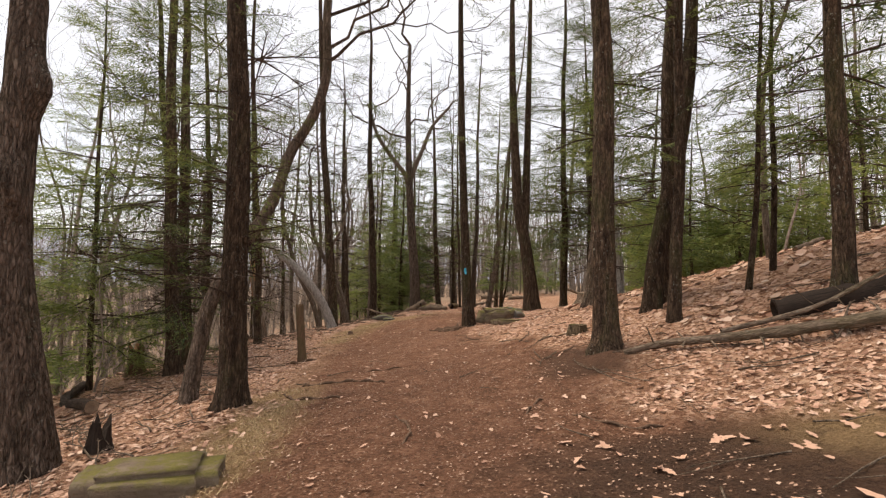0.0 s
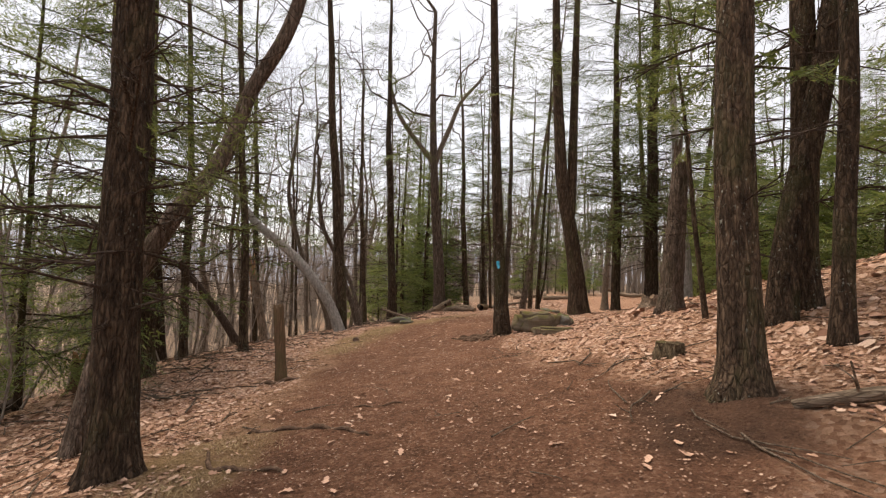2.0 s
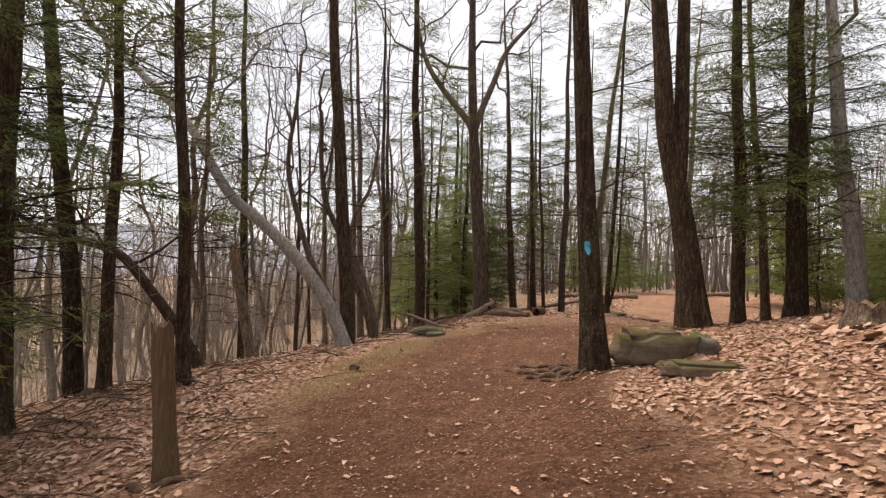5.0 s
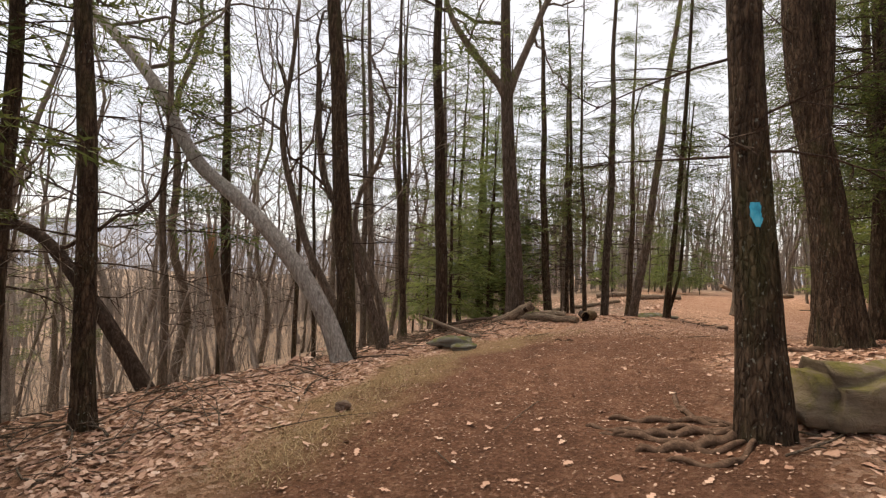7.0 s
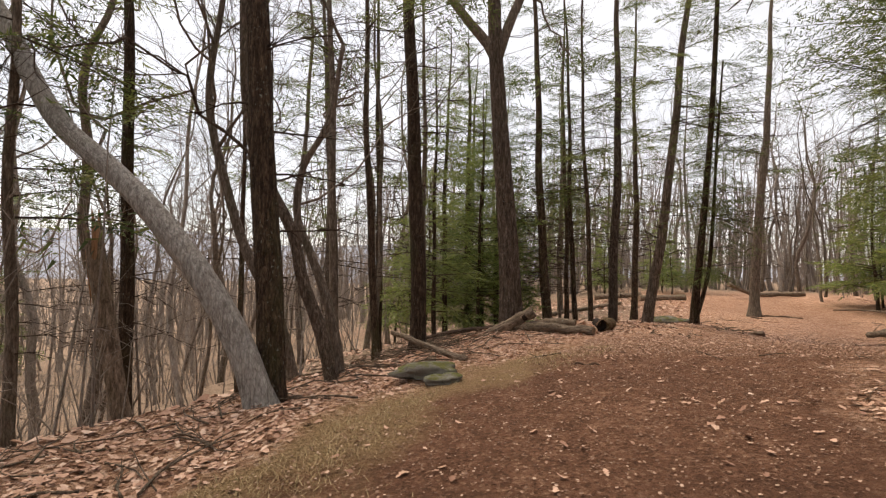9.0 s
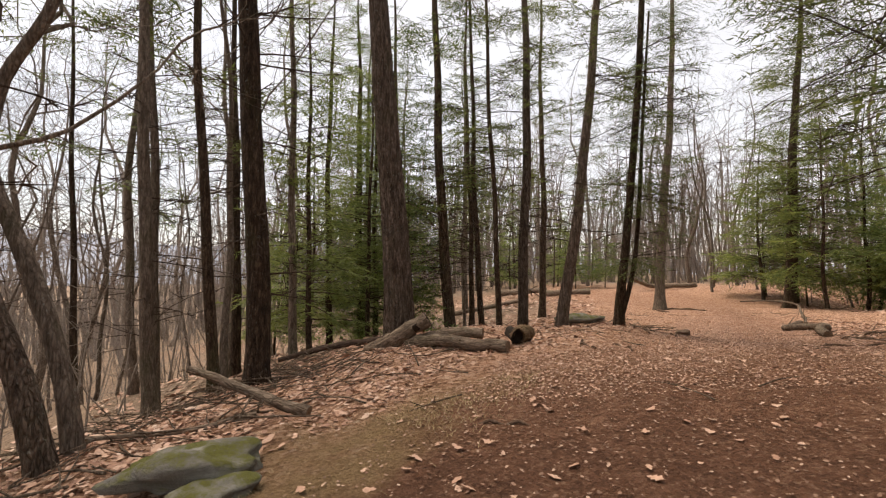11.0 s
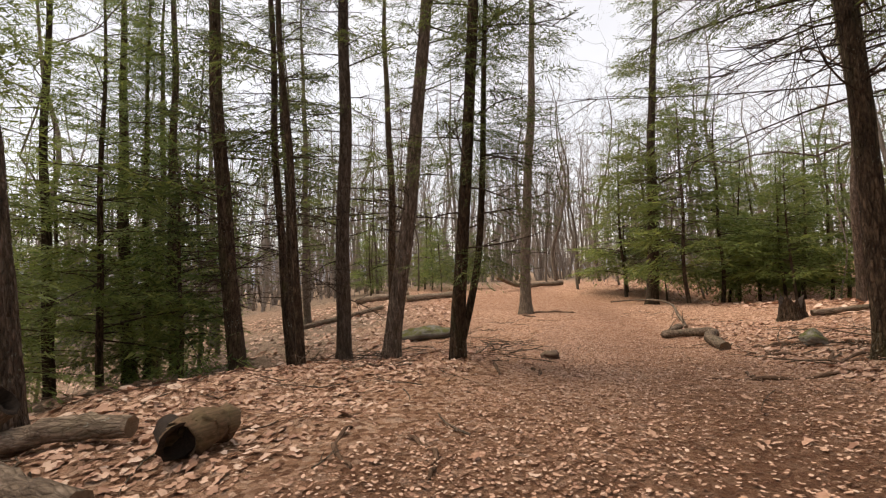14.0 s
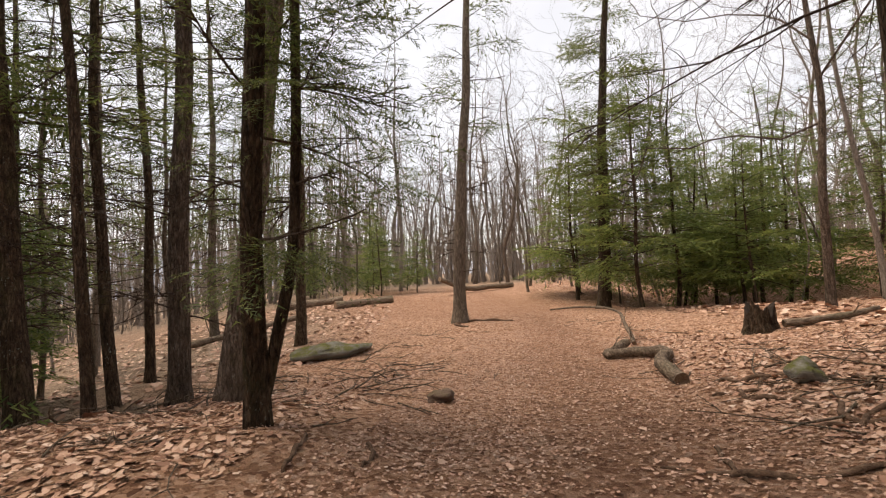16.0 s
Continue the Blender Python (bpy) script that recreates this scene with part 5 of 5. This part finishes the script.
root([(0.62, 12.3), (0.4, 12.2), (0.06, 12.5), (-0.4, 12.75)], 0.035, seed=5)
root([(0.6, 12.45), (0.3, 12.75), (-0.1, 12.72), (-0.5, 12.95)], 0.03, seed=6)
root([(0.65, 12.25), (0.35, 11.95), (0.0, 12.1)], 0.03, seed=7)
root([(0.7, 12.6), (0.45, 13.1), (0.38, 13.5)], 0.026, seed=8)
root([(-1.4, 6.9), (-0.9, 6.7), (-0.5, 6.9)], 0.015, seed=9)
root([(8.46, 35.9), (8.0, 35.2), (8.2, 34.5)], 0.06, seed=10)
root([(8.5, 36.0), (9.2, 35.5), (9.9, 34.8)], 0.05, seed=11)
root([(3.3, 16.2), (2.8, 15.9), (2.3, 15.9)], 0.05, seed=12)
root([(-0.3, 13.16), (0.0, 13.0), (0.34, 12.96), (0.6, 12.7)], 0.035, seed=18)
root([(-0.3, 12.69), (0.05, 12.62), (0.33, 12.61), (0.6, 12.5)], 0.045, seed=19)
root([(-0.16, 12.31), (0.2, 12.3), (0.47, 12.38), (0.65, 12.4)], 0.05, seed=20)
root([(0.49, 14.0), (0.4, 13.5), (0.45, 13.0), (0.65, 12.65)], 0.03, seed=21)
root([(-0.86, 18.0), (-0.6, 17.93), (-0.35, 17.85)], 0.018, "fallen stick on the trail", seed=22)
root([(1.67, 26.5), (2.0, 27.1), (2.31, 27.55)], 0.022, "fallen stick beside the trail", seed=23)
root([(6.07, 23.4), (5.85, 23.1), (5.6, 22.7)], 0.02, "fallen stick beside the trail", seed=24)
root([(2.96, 23.83), (3.05, 24.2), (3.14, 24.56)], 0.022, seed=25)
root([(3.48, 23.85), (3.6, 24.1), (3.59, 24.37)], 0.022, seed=26)
root([(1.5, 20.9), (1.62, 21.3), (1.5, 21.7)], 0.02, seed=13)
root([(1.1, 21.2), (1.0, 21.6), (1.15, 22.0)], 0.02, seed=14)
root([(-0.2, 3.2), (0.05, 2.5), (0.0, 2.1)], 0.02, "fallen stick on the trail", seed=15)
root([(-2.95, 9.3), (-3.3, 9.0), (-3.7, 9.15)], 0.04, "dark root at a broken post", seed=16)
root([(6.6, 22.4), (5.9, 22.6), (5.4, 23.2)], 0.025, seed=17)


for k in range(14):
    rk = np.random.RandomState(500 + k)
    bx, by, ba = rk.uniform(7.6, 9.8), rk.uniform(22.6, 24.6), rk.uniform(0, 6.28)
    root([(bx, by), (bx + 0.35 * math.cos(ba), by + 0.35 * math.sin(ba)), (bx + 0.6 * math.cos(ba + 0.5), by + 0.6 * math.sin(ba + 0.5)), (bx + 1.0 * math.cos(ba + 0.3), by + 1.0 * math.sin(ba + 0.3))], rk.uniform(0.02, 0.045), "dark root exposed in the leafy bank", 520 + k)


def stick_litter():
    """Dead sticks and twigs strewn over the leaves."""
    r = np.random.RandomState(12)
    s = Soup()

    def stick(x, y, a, ln, rad, rise=0.0):
        k = np.linspace(0, 1, 5)
        bend = r.uniform(-0.12, 0.12) * ln
        px = x + np.cos(a) * ln * k - np.sin(a) * bend * np.sin(k * 3.14)
        py = y + np.sin(a) * ln * k + np.cos(a) * bend * np.sin(k * 3.14)
        pz = level(px, py) + rad * 0.8 + rise * k + 0.015
        v, q, t = tube(np.stack([px, py, pz], -1), rad * (1 - 0.6 * k), 5, r, 0.1)
        s.add(v, q, t)
        for _ in range(r.randint(0, 3)):
            j = r.randint(1, 4)
            twigs(s, np.array([px[j], py[j], pz[j]]), np.array([math.cos(a + r.uniform(-1, 1)), math.sin(a + r.uniform(-1, 1)), r.uniform(0, 0.5)]), ln * 0.3, rad * 0.5, r, 2, 1)

    for _ in range(900):
        x, y = r.uniform(-9, 12), r.uniform(-1, 34)
        d = float(off_line(TRAIL, x, y))
        if abs(d) < half_width(y) and r.rand() < 0.9:
            continue
        stick(x, y, r.uniform(0, 6.28), r.uniform(0.2, 1.1), r.uniform(0.004, 0.012))
    for _ in range(150):
        y = r.uniform(-0.5, 20)
        x = np.interp(y, TRAIL[:, 1], TRAIL[:, 0]) - r.uniform(2.6, 5.5)
        stick(x, y, r.normal(2.5, 0.45), r.uniform(0.5, 1.5), r.uniform(0.005, 0.016), r.uniform(0, 0.08))
    for cx, cy, n, sp in ((3.6, 29.2, 40, 0.9), (0.4, 28.8, 40, 0.9), (-3.3, 22.2, 60, 0.8), (8.8, 23.2, 36, 0.8), (-4.3, 20.5, 70, 1.0), (-7.0, 11.8, 70, 1.3)):
        for _ in range(n):
            stick(cx + r.normal(0, sp), cy + r.normal(0, sp), r.uniform(0, 6.28), r.uniform(0.4, 1.4), r.uniform(0.006, 0.016), r.uniform(0, 0.22))
    tagged(new("stick_litter", s.mesh("stick_litter", BARK_DEAD)), "dead sticks and twigs strewn on leaves", "sticks", "", "stuff")


stick_litter()


# ---- fallen leaves ----
def leaf_form(seed, ys, ws):
    """A lobed oak leaf, one unit long, creased along its rib and curled."""
    r = np.random.RandomState(seed)
    ys, m = np.array(ys), len(ys)
    ws = np.array(ws) * r.uniform(0.85, 1.2, m)
    curl, fold = r.uniform(-0.4, 0.7), r.uniform(-0.1, 0.35)
    zc = curl * (ys - 0.5) ** 2
    L = np.stack([-ws, ys + 0.03, zc + ws * fold + r.normal(0, 0.02, m)], -1)
    R = np.stack([ws, ys + 0.03, zc + ws * fold * r.uniform(0.3, 1.4) + r.normal(0, 0.02, m)], -1)
    C = np.stack([ys * 0, ys, zc], -1)
    v = np.concatenate([L, C, R])
    k = np.arange(m - 1)
    q = np.concatenate([np.stack([k, k + 1, k + m + 1, k + m], -1), np.stack([k + m, k + m + 1, k + 2 * m + 1, k + 2 * m], -1)])
    v[:, 1] -= 0.5
    return v, q[:, ::-1]


FINE_LEAVES = [leaf_form(k, (0.0, 0.14, 0.26, 0.4, 0.52, 0.68, 0.8, 1.0), (0.02, 0.15, 0.09, 0.27, 0.14, 0.29, 0.13, 0.01)) for k in range(6)]
LEAF_FORMS = [leaf_form(k, (0.0, 0.22, 0.42, 0.68, 1.0), (0.03, 0.24, 0.17, 0.35, 0.05)) for k in range(6)]
CRUMB_FORMS = [leaf_form(k, (0.0, 0.5, 1.0), (0.2, 0.44, 0.16)) for k in range(6)]


def leaf_field(seed, x, y, size, lift, tilt, forms):
    r = np.random.RandomState(seed)
    s = Soup()
    z = level(x, y)
    gx = (level(x + 0.1, y) - z) / 0.1
    gy = (level(x, y + 0.1) - z) / 0.1
    which = r.randint(0, 6, len(x))
    for f in range(6):
        idx = np.where(which == f)[0]
        if not len(idx):
            continue
        v, q = forms[f]
        n = len(idx)
        a, tx, ty = r.uniform(0, 6.28, n), r.normal(0, tilt, n), r.normal(0, tilt, n)
        sz = size[idx]
        p = v[None] * sz[:, None, None]
        px = p[..., 0] * np.cos(a)[:, None] - p[..., 1] * np.sin(a)[:, None]
        py = p[..., 0] * np.sin(a)[:, None] + p[..., 1] * np.cos(a)[:, None]
        pz = p[..., 2] + px * (tx + gx[idx])[:, None] + py * (ty + gy[idx])[:, None]
        w = np.stack([px + x[idx][:, None], py + y[idx][:, None], pz + (z[idx] + lift * r.uniform(0.2, 1.2, n))[:, None]], -1)
        s.add(w.reshape(-1, 3), (q[None] + (np.arange(n) * len(v))[:, None, None]).reshape(-1, 4))
    return s


def leaves(name, count, x0, x1, y0, y1, size, on_trail, seed, near=1e9, far_from=0.0, forms=LEAF_FORMS, label="dry pinkish-brown oak leaves carpeting the ground", mat=LEAF_DRY):
    r = np.random.RandomState(seed)
    x, y = r.uniform(x0, x1, count), r.uniform(y0, y1, count)
    d = off_line(TRAIL, x, y)
    hw = half_width(y) + 0.3 * ripple(x, y, 1.6, 8) + np.where(d > 0, verge(y), 0)
    patch = 0.55 + 0.45 * ripple(x, y, 1.9, 21)
    keep = np.where(np.abs(d) < hw, r.rand(count) < on_trail * np.where(y > 19, np.where((d > 0) & (d < 1.3), 0.7, 1.3), 1.0), r.rand(count) < np.clip(0.35 + patch, 0.15, 1) * np.clip((np.abs(d) - hw - np.where((d < 0) & (y > 11), 0.45, 0.0)) / 0.7 + 0.3, 0, 1))
    keep &= (np.abs(d) < near) & (np.abs(d) >= far_from)
    x, y = x[keep], y[keep]
    s = leaf_field(seed + 1, x, y, r.uniform(size[0], size[1], len(x)), 0.018, 0.2, forms)
    tagged(new(name, s.mesh(name, mat)), label, "leaves", "", "stuff")


leaves("leaf_litter", 56000, -7.5, 11.5, -2.0, 30, (0.035, 0.09), 0.03, 401, 7.0)
leaves("leaf_litter", 34000, -6.0, 11.5, -2.0, 26, (0.045, 0.11), 0.014, 402, 5.0)
leaves("leaf_litter", 30000, -12, 24, 4, 48, (0.1, 0.19), 0.08, 403, 1e9, 5.0, CRUMB_FORMS)
leaves("leaf_litter", 34000, -6, 12, 10, 29, (0.045, 0.095), 0.02, 406, 6.5, 0)
leaves("leaf_crumbs", 76000, -4.5, 5.5, -1.5, 21, (0.009, 0.026), 0.5, 404, 2.6, 0, CRUMB_FORMS, "broken leaf crumbs trodden into the trail", LEAF_CRUMB)
leaves("leaf_crumbs", 110000, -2, 10, 18.5, 33, (0.011, 0.03), 0.75, 405, 2.4, 0, CRUMB_FORMS, "pale leaf crumbs carpeting the trail")


def single_leaves():
    r = np.random.RandomState(9)
    meshes = []
    for f in range(6):
        v, q = FINE_LEAVES[f]
        meshes.append(mesh_of("oak_leaf", v * 0.13, [q], [LEAF_DRY]))
    floor = scene.objects["ground"]
    n = 0
    while n < 280:
        y = r.uniform(-0.8, 24)
        x = np.interp(y, TRAIL[:, 1], TRAIL[:, 0]) + r.uniform(-2.2, 2.4)
        if n > 235:
            x, y = r.uniform(1.3, 4.2), r.uniform(-0.6, 1.9)
        ob = new("leaf", meshes[r.randint(6)])
        k = r.uniform(0.45, 0.95) if n <= 235 else r.uniform(0.8, 1.5)
        ob.matrix_basis = Matrix.LocRotScale(on_ground(x, y, 0.018), Euler((r.normal(0, 0.15), r.normal(0, 0.15), r.uniform(0, 6.28))), Vector((k, k, k)))
        ob.parent = floor
        n += 1


single_leaves()


def grass_tufts():
    """Short dry grass along the trail's lower edge."""
    r = np.random.RandomState(31)
    n = 16000
    y = r.uniform(-1, 19.5, n)
    x = np.interp(y, TRAIL[:, 1], TRAIL[:, 0]) - half_width(y) - 0.1 + 0.1 + r.normal(0, 0.3, n)
    ok = (ripple(x, y, 1.3, 33) > -0.2) & ((y < 5.8) | (y > 11.5))
    x, y = x[ok], y[ok]
    n = len(x)
    z = level(x, y)
    a, ln = r.uniform(0, 6.28, n), r.uniform(0.03, 0.1, n)
    dx, dy = np.cos(a), np.sin(a)
    w = 0.003
    v = np.stack([np.stack([x - dy * w, y + dx * w, z], -1), np.stack([x + dy * w, y - dx * w, z], -1), np.stack([x + dx * ln * 0.9, y + dy * ln * 0.9, z + ln * 0.6], -1)], 1).reshape(-1, 3)
    s = Soup()
    s.add(v, None, np.arange(3 * n).reshape(-1, 3))
    tagged(new("grass", s.mesh("grass", GRASS, False)), "short dry straw-coloured grass along the trail edge", "grass", "", "stuff")


grass_tufts()
